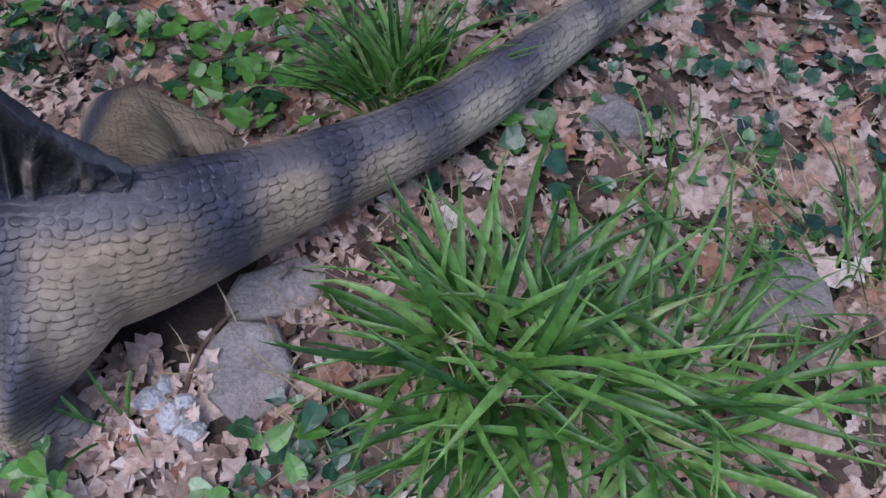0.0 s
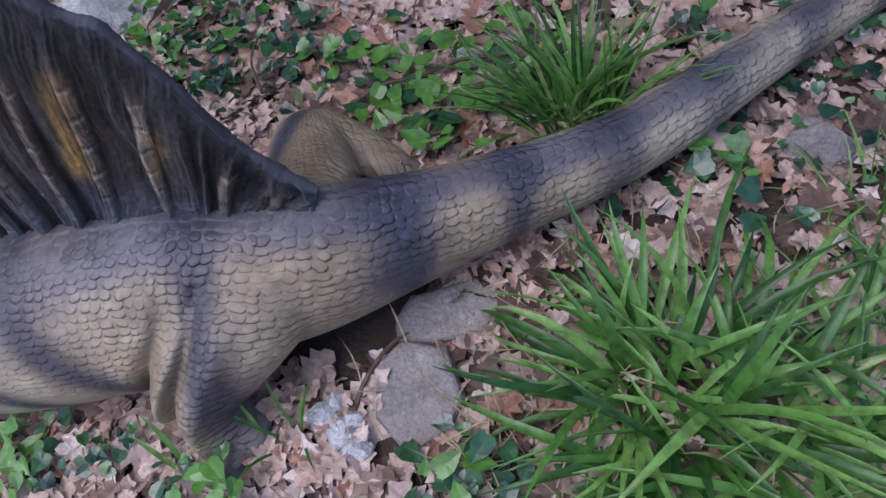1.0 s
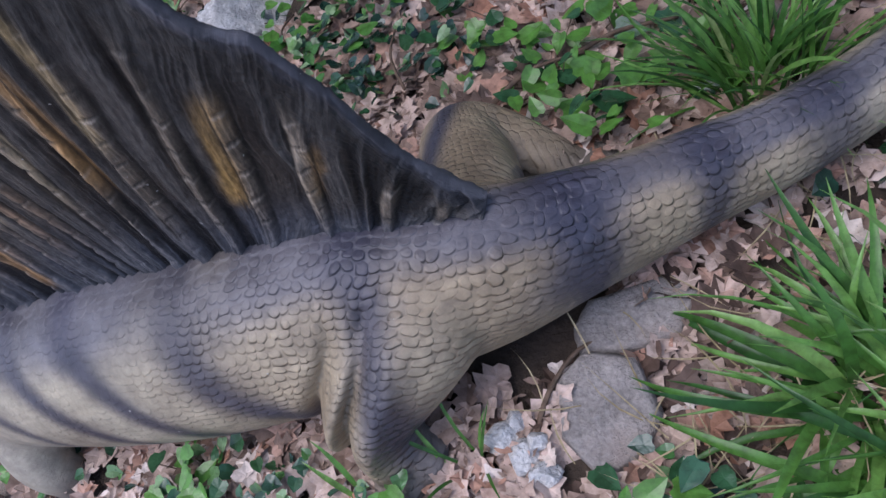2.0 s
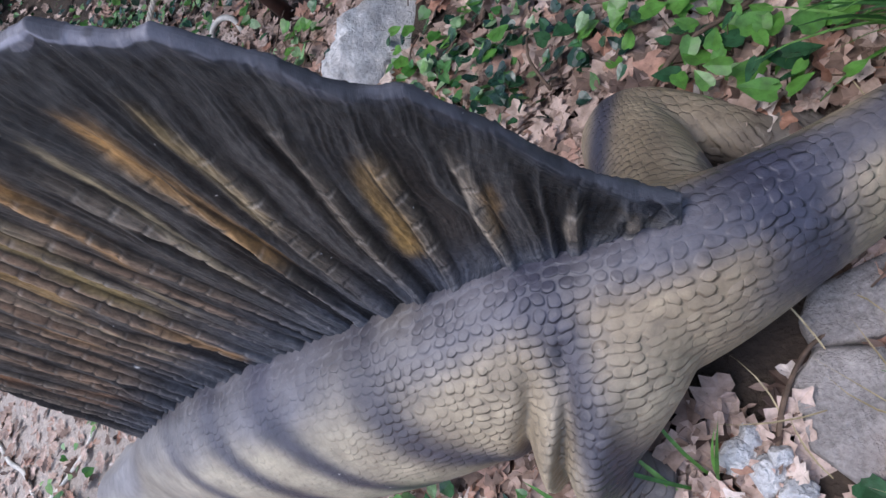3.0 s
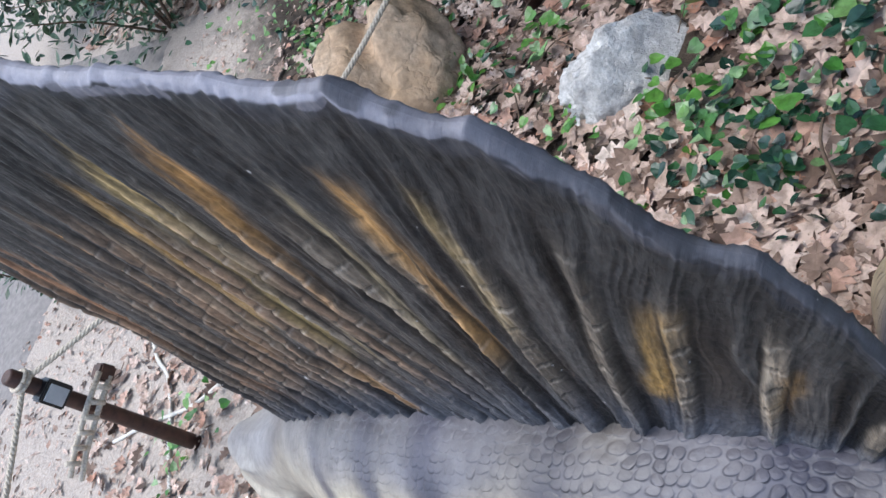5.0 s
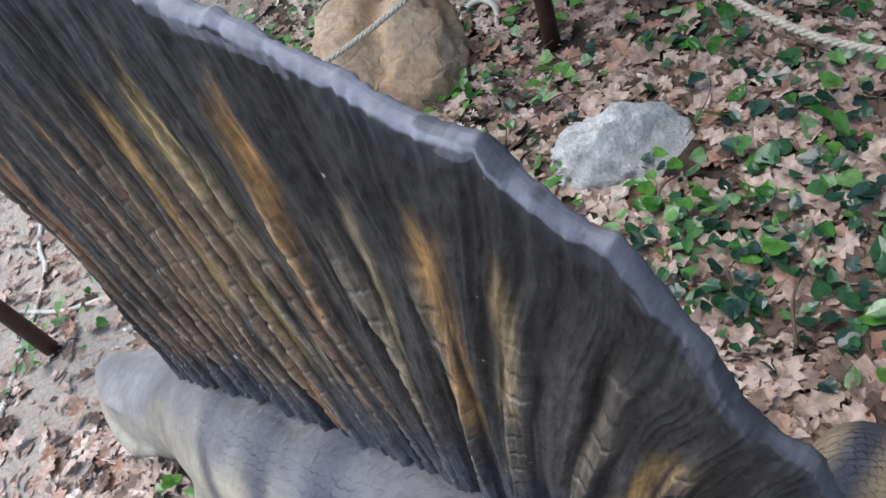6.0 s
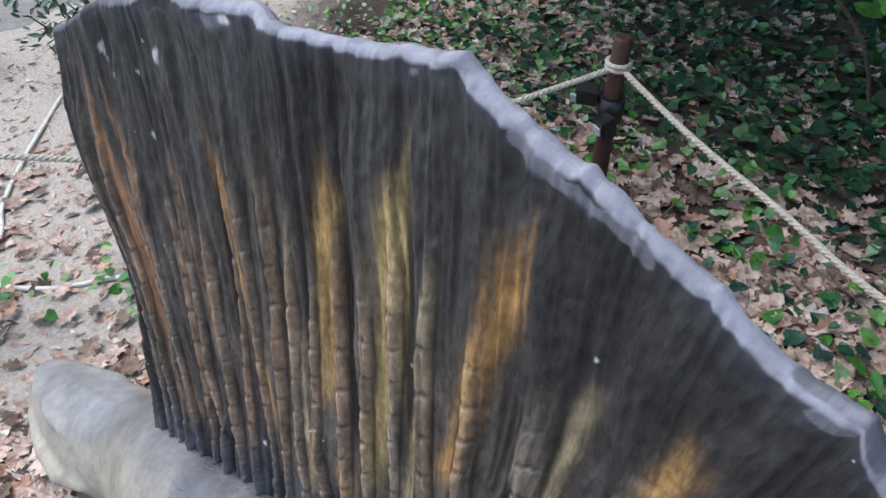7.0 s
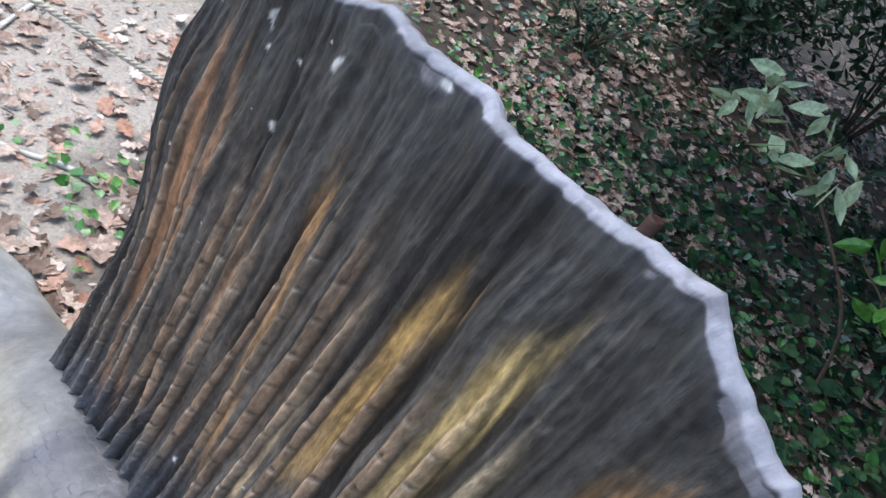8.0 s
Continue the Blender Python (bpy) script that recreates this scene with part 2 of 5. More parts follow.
GREYSTONE = rock_material("grey_flagstone", (0.2, 0.18, 0.17), (0.36, 0.325, 0.305), 16.0, (0.28, 0.22, 0.19))
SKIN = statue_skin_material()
SAIL = statue_sail_material()
POST_WOOD = plain_material("brown_stained_post", (0.055, 0.022, 0.014), 0.6, 0, 0.5, 40)
ROPE = plain_material("hemp_rope", (0.5, 0.44, 0.36), 0.9, 0, 0.35, 150)
WHITE_CABLE = plain_material("white_cable", (0.6, 0.57, 0.52), 0.6, 0, 0.15, 40)
BLACK_PLASTIC = plain_material("black_plastic", (0.012, 0.012, 0.013), 0.35, 0, 0.2, 30)
GREY_METAL = plain_material("brushed_metal", (0.45, 0.46, 0.48), 0.3, 1.0, 0.15, 60)
SCREEN = plain_material("grey_panel", (0.42, 0.44, 0.46), 0.25, 0, 0.1, 40)
TWIG = plain_material("twig_bark", (0.12, 0.08, 0.055), 0.9, 0, 0.4, 60)
ASPHALT = plain_material("grey_path", (0.21, 0.19, 0.18), 0.9, 0, 0.25, 25, 0.006)


# ---- mesh helpers ----
def part(name, bm, mat, parent, label=""):
    me = bpy.data.meshes.new(name)
    bm.to_mesh(me)
    bm.free()
    me.materials.append(mat)
    ob = new(name, me)
    ob.parent = parent
    if label:
        ob["label"] = label
    return ob


def thing(name, at, label, category, group="", kind=""):
    ob = new(name)
    ob.empty_display_size = 0.1
    ob.matrix_basis = at
    return tagged(ob, label, category, group, kind)


def mesh_object(name, verts, faces, mat, smooth=True):
    me = bpy.data.meshes.new(name)
    me.from_pydata(verts, [], faces)
    me.materials.append(mat)
    if smooth:
        me.polygons.foreach_set("use_smooth", [True] * len(me.polygons))
    me.update()
    return new(name, me)


def tube(bm, points, radii, sides=10, cap=True):
    """A tube along points; radii: one a point, or (across, up) pairs."""
    rings, n = [], len(points)
    pts = [Vector(p) for p in points]
    for i, p in enumerate(pts):
        d = (pts[min(i + 1, n - 1)] - pts[max(i - 1, 0)]).normalized()
        side = d.cross(Vector((0, 0, 1)))
        side = side.normalized() if side.length > 1e-3 else Vector((1, 0, 0))
        up = side.cross(d)
        ra, rb = radii[i] if isinstance(radii[i], tuple) else (radii[i], radii[i])
        rings.append([bm.verts.new(p + side * ra * math.cos(2 * math.pi * k / sides) + up * rb * math.sin(2 * math.pi * k / sides)) for k in range(sides)])
    for a, b in zip(rings, rings[1:]):
        for k in range(sides):
            f = bm.faces.new((a[k], a[(k + 1) % sides], b[(k + 1) % sides], b[k]))
            f.smooth = True
    if cap:
        bm.faces.new(rings[0][::-1])
        bm.faces.new(rings[-1])
    return rings


def spline(keys, u):
    """Smooth (Catmull-Rom) value of rows at u in 0..1."""
    n = len(keys) - 1
    k = min(int(u * n), n - 1)
    f = u * n - k
    p = [np.array(keys[min(max(k + j, 0), n)], float) for j in (-1, 0, 1, 2)]
    return 0.5 * (2 * p[1] + (p[2] - p[0]) * f + (2 * p[0] - 5 * p[1] + 4 * p[2] - p[3]) * f * f + (3 * p[1] - p[0] - 3 * p[2] + p[3]) * f ** 3)


# ---- ground ----
def ground_z(x, y):
    """Height of the soil: level round the tail, falling gently towards the head."""
    s = -x - 0.75
    drop = 0.235 * (math.log1p(math.exp(min(s * 7, 40))) / 7 if s * 7 < 40 else s)
    drop = 0.62 * math.tanh(drop / 0.62)
    return 0.165 - drop + 0.018 * noise.noise((x * 1.3, y * 1.3, 0.3)) + 0.010 * noise.noise((x * 5, y * 5, 2.0))


def build_ground():
    n = 150
    def line(c):
        out = []
        for i in range(n + 1):
            a = (i / n * 2 - 1)
            out.append(c + 0.9 * math.sinh(a * 5.4) * 0.9)
        return out
    xs, ys = line(-1.0), line(1.0)
    verts = [(x, y, ground_z(x, y)) for y in ys for x in xs]
    w = n + 1
    faces = [(j * w + i, j * w + i + 1, (j + 1) * w + i + 1, (j + 1) * w + i) for j in range(n) for i in range(n)]
    ob = mesh_object("ground", verts, faces, SOIL)
    tagged(ob, "brown woodland soil under dry oak leaves", "ground", kind="structure")


build_ground()


# ---- the sail-backed reptile statue, one mesh ----
# spine stations: x, y, top z, bottom z, half width
BODY = [
    (-2.19, 0.365, 0.015, -0.055, 0.03),
    (-2.10, 0.375, 0.075, -0.09, 0.07),
    (-1.96, 0.39, 0.135, -0.10, 0.10),
    (-1.82, 0.41, 0.20, -0.07, 0.112),
    (-1.70, 0.435, 0.265, -0.01, 0.105),
    (-1.55, 0.46, 0.35, 0.02, 0.135),
    (-1.35, 0.49, 0.43, 0.05, 0.172),
    (-1.10, 0.525, 0.475, 0.08, 0.192),
    (-0.90, 0.555, 0.495, 0.11, 0.19),
    (-0.70, 0.59, 0.505, 0.15, 0.168),
    (-0.50, 0.616, 0.488, 0.19, 0.120),
    (-0.35, 0.674, 0.445, 0.212, 0.086),
    (-0.20, 0.757, 0.395, 0.222, 0.070),
    (-0.04, 0.850, 0.358, 0.222, 0.062),
    (0.10, 0.960, 0.338, 0.215, 0.058),
    (0.23, 1.083, 0.322, 0.208, 0.052),
    (0.36, 1.195, 0.302, 0.203, 0.046),
    (0.52, 1.318, 0.280, 0.200, 0.037),
    (0.70, 1.440, 0.255, 0.198, 0.026),
    (0.90, 1.550, 0.225, 0.195, 0.010),
]


def body_rings(bm):
    rings, m, sides = [], 110, 32
    for i in range(m + 1):
        u = i / m
        x, y, zt, zb, w = spline(BODY, u)
        x2, y2 = spline(BODY, min(u + 0.01, 1))[:2]
        x1, y1 = spline(BODY, max(u - 0.01, 0))[:2]
        d = Vector((x2 - x1, y2 - y1, 0)).normalized()
        side = Vector((-d.y, d.x, 0))
        zc, h = (zt + zb) / 2, (zt - zb) / 2
        ring = []
        for k in range(sides):
            a = 2 * math.pi * k / sides
            s, c = math.sin(a), math.cos(a)
            across = w * math.copysign(abs(s) ** 0.9, s) * (1.0 - 0.12 * max(c, 0))
            ring.append(bm.verts.new(Vector((x, y, zc + h * math.copysign(abs(c) ** 0.9, c))) + side * across))
        rings.append(ring)
    for a, b in zip(rings, rings[1:]):
        for k in range(sides):
            bm.faces.new((a[k], b[k], b[(k + 1) % sides], a[(k + 1) % sides]))
    bm.faces.new(rings[0])
    bm.faces.new(rings[-1][::-1])


def limb(bm, keys, m=18, sides=20):
    """keys: x, y, z, radius across, radius up."""
    rows = [spline(keys, i / m) for i in range(m + 1)]
    tube(bm, [r[:3] for r in rows], [(r[3], r[4]) for r in rows], sides)


def toes(bm, x, y, z, way, spread=0.5):
    for k in range(5):
        a = way + (k - 2) * spread * 0.6
        px, py = x + 0.10 * math.cos(a), y + 0.10 * math.sin(a)
        tube(bm, [(x, y, z + 0.03), ((x + px) / 2, (y + py) / 2, z + 0.035), (px, py, z + 0.014)], [0.024, 0.019, 0.008], 8)


def build_statue():
    bm = bmesh.new()
    body_rings(bm)
    # hind legs: thigh, shin, foot
    limb(bm, [(-0.52, 0.62, 0.37, 0.10, 0.10), (-0.57, 0.52, 0.35, 0.10, 0.105), (-0.64, 0.43, 0.29, 0.082, 0.09), (-0.655, 0.39, 0.23, 0.06, 0.07), (-0.61, 0.365, 0.185, 0.05, 0.05), (-0.56, 0.36, 0.17, 0.04, 0.035)])
    toes(bm, -0.60, 0.345, 0.15, radians(-130))
    limb(bm, [(-0.50, 0.66, 0.33, 0.10, 0.10), (-0.53, 0.78, 0.29, 0.085, 0.085), (-0.585, 0.90, 0.235, 0.075, 0.075), (-0.545, 0.93, 0.205, 0.06, 0.065), (-0.46, 0.895, 0.19, 0.055, 0.055), (-0.38, 0.86, 0.17, 0.045, 0.035)])
    toes(bm, -0.39, 0.87, 0.145, radians(10))
    # fore legs
    limb(bm, [(-1.45, 0.47, 0.22, 0.09, 0.10), (-1.47, 0.38, 0.17, 0.075, 0.08), (-1.46, 0.31, 0.10, 0.06, 0.06), (-1.44, 0.29, 0.04, 0.05, 0.05), (-1.45, 0.28, -0.01, 0.05, 0.04)])
    toes(bm, -1.47, 0.28, -0.035, radians(-140))
    limb(bm, [(-1.47, 0.52, 0.22, 0.09, 0.10), (-1.50, 0.62, 0.16, 0.07, 0.08), (-1.52, 0.70, 0.08, 0.055, 0.06), (-1.54, 0.72, 0.02, 0.05, 0.05), (-1.56, 0.73, -0.01, 0.05, 0.04)])
    toes(bm, -1.58, 0.74, -0.045, radians(140))
    # upper lip and brow ridges of the head
    for sgn in (-1, 1):
        tube(bm, [(-2.17, 0.365 + sgn * 0.03, -0.02), (-2.08, 0.375 + sgn * 0.075, -0.012), (-1.95, 0.39 + sgn * 0.108, 0.012), (-1.84, 0.405 + sgn * 0.122, 0.045), (-1.75, 0.42 + sgn * 0.11, 0.085)], [0.012, 0.017, 0.02, 0.018, 0.008], 10)
        tube(bm, [(-2.03, 0.385 + sgn * 0.05, 0.082), (-1.93, 0.395 + sgn * 0.07, 0.118), (-1.83, 0.405 + sgn * 0.07, 0.148)], [0.01, 0.016, 0.008], 10)
    tube(bm, [(-2.1, 0.375, 0.068), (-1.95, 0.39, 0.135), (-1.8, 0.412, 0.205)], [0.008, 0.012, 0.01], 10)
    bmesh.ops.recalc_face_normals(bm, faces=bm.faces)
    me = bpy.data.meshes.new("raw")
    bm.to_mesh(me)
    bm.free()
    raw = new("raw", me)
    rm = raw.modifiers.new("union", "REMESH")
    rm.mode, rm.voxel_size = "VOXEL", 0.0075
    sm = raw.modifiers.new("soft", "SMOOTH")
    sm.factor, sm.iterations = 0.5, 12
    dg = bpy.context.evaluated_depsgraph_get()
    done = raw.evaluated_get(dg).to_mesh()
    nv = len(done.vertices)
    co = np.empty(nv * 3)
    done.vertices.foreach_get("co", co)
    co = co.reshape(-1, 3)
    faces = [tuple(p.vertices) for p in done.polygons]
    raw.evaluated_get(dg).to_mesh_clear()
    bpy.data.objects.remove(raw)
    # deep fold where the flank tucks in before the near thigh, with two lesser wrinkles
    near_side = (co[:, 1] < 0.535) & (co[:, 2] > 0.15) & (co[:, 2] < 0.47) & (np.abs(co[:, 0] + 0.69) < 0.25)
    run = np.clip((co[:, 2] - 0.17) / 0.29, 0, 1)
    ends = np.sin(run * math.pi) ** 0.6
    line = -0.722 + 0.12 * run + 0.007 * np.sin(run * 9)
    for shift, wide, deep in ((0.0, 0.011, 0.034), (0.045, 0.028, -0.022), (-0.026, 0.012, -0.015), (-0.055, 0.009, 0.014), (-0.085, 0.02, -0.006)):
        d = (co[:, 0] - line - shift) / wide
        co[:, 1] += np.where(near_side, deep * np.exp(-d * d) * ends, 0)
    paint, relief = body_paint(co)
    sv, sf, sp, suv, srel = sail_mesh()
    base = len(co)
    verts = [tuple(v) for v in co] + sv
    allf = faces + [tuple(i + base for i in f) for f in sf]
    me = bpy.data.meshes.new("dimetrodon_statue")
    me.from_pydata(verts, [], allf)
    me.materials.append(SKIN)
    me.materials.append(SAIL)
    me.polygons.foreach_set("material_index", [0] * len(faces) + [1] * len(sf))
    me.polygons.foreach_set("use_smooth", [True] * len(allf))
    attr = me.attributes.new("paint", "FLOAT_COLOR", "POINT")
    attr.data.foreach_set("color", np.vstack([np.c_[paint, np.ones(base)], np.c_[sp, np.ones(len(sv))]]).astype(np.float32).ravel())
    rel = me.attributes.new("relief", "FLOAT", "POINT")
    rel.data.foreach_set("value", np.r_[relief, srel].astype(np.float32))
    uv = me.uv_layers.new(name="fan")
    loops = np.empty(len(me.loops), int)
    me.loops.foreach_get("vertex_index", loops)
    allv = np.vstack([scale_layout(co), np.array(suv)])
    uv.data.foreach_set("uv", allv[loops].astype(np.float32).ravel())
    me.update()
    tagged(new("dimetrodon_statue", me), "grey-brown scaly dimetrodon statue with a dark ribbed sail", "statue")


def step(a, b, v):
    t = np.clip((v - a) / (b - a), 0, 1)
    return t * t * (3 - 2 * t)


def along_spine(co):
    """For each point: arc length along the spine, offset across it, and the section there (top, bottom, half width)."""
    row = np.array([spline(BODY, u) for u in np.linspace(0, 1, 260)])
    arc = np.r_[0, np.cumsum(np.hypot(*np.diff(row[:, :2], axis=0).T))]
    near_k = np.empty(len(co), int)
    for a in range(0, len(co), 4000):
        p = co[a:a + 4000]
        near_k[a:a + 4000] = np.argmin((p[:, None, 0] - row[None, :, 0]) ** 2 + (p[:, None, 1] - row[None, :, 1]) ** 2, axis=1)
    k = np.clip(near_k, 1, len(row) - 2)
    t = row[k + 1, :2] - row[k - 1, :2]
    t /= np.linalg.norm(t, axis=1)[:, None]
    d = co[:, :2] - row[k, :2]
    across = d[:, 1] * t[:, 0] - d[:, 0] * t[:, 1]
    s_at = arc[k] + d[:, 0] * t[:, 0] + d[:, 1] * t[:, 1]
    return s_at, across, row[k, 2], row[k, 3], row[k, 4], row[k, 0]


def scale_layout(co):
    """Metres along the body and down each flank from the ridge of the back."""
    s_at, across, zt, zb, w, _ = along_spine(co)
    dy, dz = np.abs(across), co[:, 2] - (zt + zb) / 2
    r = np.hypot(dy, dz)
    down = np.arctan2(dy, dz) * (0.5 * r + 0.25 * (w + (zt - zb) / 2))
    return np.stack([s_at + 0.25 * down, down], -1)


def body_paint(co):
    """Painted coat: buff flanks, slate back, dark stripes; and how strongly the scales stand out."""
    _, across, zt, zb, w, sx = along_spine(co)
    y0 = co[:, 1] - across
    up = (co[:, 2] - zb) / np.maximum(zt - zb, 0.01)
    wob = np.array([noise.noise((p[0] * 6, p[1] * 6, p[2] * 6)) for p in co])
    wob2 = np.array([noise.noise((p[0] * 2.2, p[1] * 2.2, p[2] * 2.2 + 7)) for p in co])
    buff, slate, dark = np.array((0.38, 0.335, 0.25)), np.array((0.095, 0.095, 0.12)), np.array((0.045, 0.045, 0.068))
    ochre = np.array((0.33, 0.255, 0.165))
    mid = (step(-0.6, 0.4, wob2) * 0.9 * step(-1.05, -0.7, co[:, 0]))[:, None]
    c = buff * (1 - mid) + ochre * mid
    back = 0.9 * step(0.84, 1.0, up + 0.1 * wob)[:, None]
    c = c * (1 - back) + slate * back
    # slanting stripes on the flank, rings on the tail
    flank = step(0.10, 0.26, up)
    for xs, tilt, width in ((-1.27, 0.7, 0.018), (-1.11, 0.7, 0.022), (-0.955, 0.7, 0.026), (-0.79, 0.55, 0.034), (-0.60, 0.05, 0.026), (-0.36, -0.1, 0.034), (-0.19, -0.12, 0.028), (-0.04, -0.12, 0.028), (0.12, -0.12, 0.028), (0.28, -0.12, 0.026), (0.43, -0.12, 0.024), (0.58, -0.12, 0.024)):
        d = np.abs(np.where(co[:, 0] > -0.45, sx, co[:, 0]) - xs + tilt * (up - 0.5) * 0.45 + 0.02 * wob) / (width * (0.7 + 0.9 * np.clip(up, 0, 1)))
        s = (0.95 * np.exp(-d ** 2.6) * flank * (0.9 + 0.4 * wob2))[:, None].clip(0, 1)
        c = c * (1 - s) + dark * s
    # dark saddle on the near thigh and at the root of the tail
    for px, py, pz, rx, rz, k in ((-0.585, 0.42, 0.30, 0.035, 0.16, 0.85), (-0.345, 0.60, 0.36, 0.05, 0.045, 0.75), (-0.60, 0.86, 0.26, 0.03, 0.12, 0.5)):
        d = ((co[:, 0] - px + 0.15 * (co[:, 2] - pz) + 0.02 * wob) / rx) ** 2 + ((co[:, 2] - pz) / rz) ** 2
        a = (k * np.exp(-d) * (np.abs(co[:, 1] - py) < 0.14))[:, None]
        c = c * (1 - a) + np.array((0.07, 0.07, 0.095)) * a
    # crown of the head: its bluish sheen painted in as a pale tone
    head = (step(-1.72, -1.85, co[:, 0]) * step(0.55, 0.95, up))[:, None]
    c = c * (1 - 0.5 * head) + np.array((0.33, 0.33, 0.36)) * 0.5 * head
    jaw = (step(-1.70, -1.78, co[:, 0]) * (1 - step(0.28, 0.4, up)))[:, None]
    c = c * (1 - 0.6 * jaw) + np.array((0.15, 0.115, 0.09)) * 0.6 * jaw
    lip = (step(-1.70, -1.78, co[:, 0]) * np.exp(-((up - 0.44) / 0.05) ** 2) * (np.abs(co[:, 1] - y0) > 0.7 * w))[:, None]
    c = c * (1 - 0.5 * lip) + np.array((0.42, 0.37, 0.31)) * 0.5 * lip
    grey = step(-1.1, -1.6, co[:, 0])[:, None] * 0.45
    c = c * (1 - grey) + np.array((0.24, 0.23, 0.225)) * grey
    # feet and shins: dark slate, with the shadow they stand in painted in
    foot = (step(0.085, 0.02, co[:, 2] - np.interp(co[:, 0], [-2.2, -0.75, 0.0], [-0.17, 0.165, 0.165])) * (np.abs(co[:, 1] - y0) > w))[:, None]
    c = c * (1 - 0.75 * foot) + np.array((0.09, 0.085, 0.09)) * 0.75 * foot
    c = c * (1 + 0.16 * wob + 0.10 * wob2)[:, None]
    relief = np.maximum(0.5 * step(0.86, 0.97, up) * step(-1.7, -1.3, co[:, 0]), 0.08 + 0.14 * step(-1.5, -1.2, co[:, 0]) + 0.78 * step(-0.98, -0.62, co[:, 0] + 0.25 * (up - 0.6)))
    return c, relief


# the sail: base point and tip of its ribs, from the neck to the hips (x, z)
FAN_BASE = [(-1.615, 0.28), (-1.45, 0.36), (-1.30, 0.415), (-1.13, 0.45), (-1.00, 0.465), (-0.94, 0.475), (-0.88, 0.48), (-0.80, 0.485), (-0.73, 0.488), (-0.65, 0.485), (-0.56, 0.48), (-0.44, 0.465)]
FAN_TIP = [(-1.495, 1.055), (-1.40, 1.12), (-1.26, 1.15), (-1.13, 1.165), (-1.01, 1.185), (-0.92, 1.152), (-0.80, 1.10), (-0.68, 1.035), (-0.61, 0.93), (-0.56, 0.845), (-0.50, 0.665), (-0.43, 0.495)]
# rib ends that stand out along the rim
RIM_PEAKS = [(-1.50, 1.052), (-1.41, 1.108), (-1.31, 1.146), (-1.205, 1.158), (-1.118, 1.164), (-1.018, 1.186), (-0.93, 1.148), (-0.845, 1.114), (-0.757, 1.080), (-0.683, 1.023), (-0.631, 0.935), (-0.567, 0.842), (-0.531, 0.746), (-0.478, 0.575), (-0.43, 0.495)]
RIB_BASES = [-1.585, -1.552, -1.52, -1.487, -1.455, -1.42, -1.385, -1.35, -1.315, -1.28, -1.243, -1.206, -1.168, -1.13, -1.092, -1.055, -1.017, -0.978, -0.938, -0.895, -0.845, -0.79, -0.734, -0.652, -0.57, -0.505]
# brushed streaks between the ribs: from (x, z) to (x, z), half width, colour
STREAKS = [
    ((-0.962, 1.075), (-1.003, 0.78), 0.013, (0.48, 0.26, 0.085)), ((-1.064, 1.07), (-1.088, 0.70), 0.014, (0.52, 0.38, 0.16)),
    ((-1.136, 1.045), (-1.148, 0.77), 0.012, (0.48, 0.30, 0.11)), ((-1.276, 1.0), (-1.246, 0.64), 0.009, (0.38, 0.22, 0.10)),
    ((-0.823, 0.99), (-0.866, 0.69), 0.013, (0.49, 0.275, 0.095)), ((-0.893, 0.98), (-0.935, 0.68), 0.008, (0.42, 0.34, 0.2)),
    ((-0.764, 0.97), (-0.806, 0.76), 0.010, (0.30, 0.22, 0.10)), ((-0.650, 0.785), (-0.722, 0.605), 0.015, (0.34, 0.21, 0.07)),
    ((-0.585, 0.68), (-0.617, 0.59), 0.012, (0.24, 0.14, 0.05)), ((-1.134, 0.67), (-1.118, 0.50), 0.013, (0.46, 0.26, 0.10)),
    ((-1.466, 0.97), (-1.452, 0.48), 0.008, (0.36, 0.19, 0.10)), ((-1.430, 0.98), (-1.420, 0.50), 0.006, (0.33, 0.19, 0.11)),
    ((-1.335, 0.95), (-1.325, 0.53), 0.006, (0.30, 0.19, 0.12)), ((-1.190, 0.96), (-1.186, 0.58), 0.006, (0.36, 0.27, 0.17)),
    ((-1.028, 1.0), (-1.045, 0.68), 0.006, (0.36, 0.28, 0.16)),
]


def lattice(x, y, seed):
    """Smooth random values in -1..1 on a plane of unit cells."""
    x, y = np.asarray(x, float), np.asarray(y, float)
    i, j = np.floor(x), np.floor(y)
    u, v = x - i, y - j
    u, v = u * u * (3 - 2 * u), v * v * (3 - 2 * v)

    def rnd(a, b):
        h = np.sin(a * 127.1 + b * 311.7 + seed * 74.7) * 43758.5453
        return 2 * (h - np.floor(h)) - 1
    return (rnd(i, j) * (1 - u) + rnd(i + 1, j) * u) * (1 - v) + (rnd(i, j + 1) * (1 - u) + rnd(i + 1, j + 1) * u) * v


def mix(col, tint, a):
    return col * (1 - a[..., None]) + np.array(tint) * a[..., None]


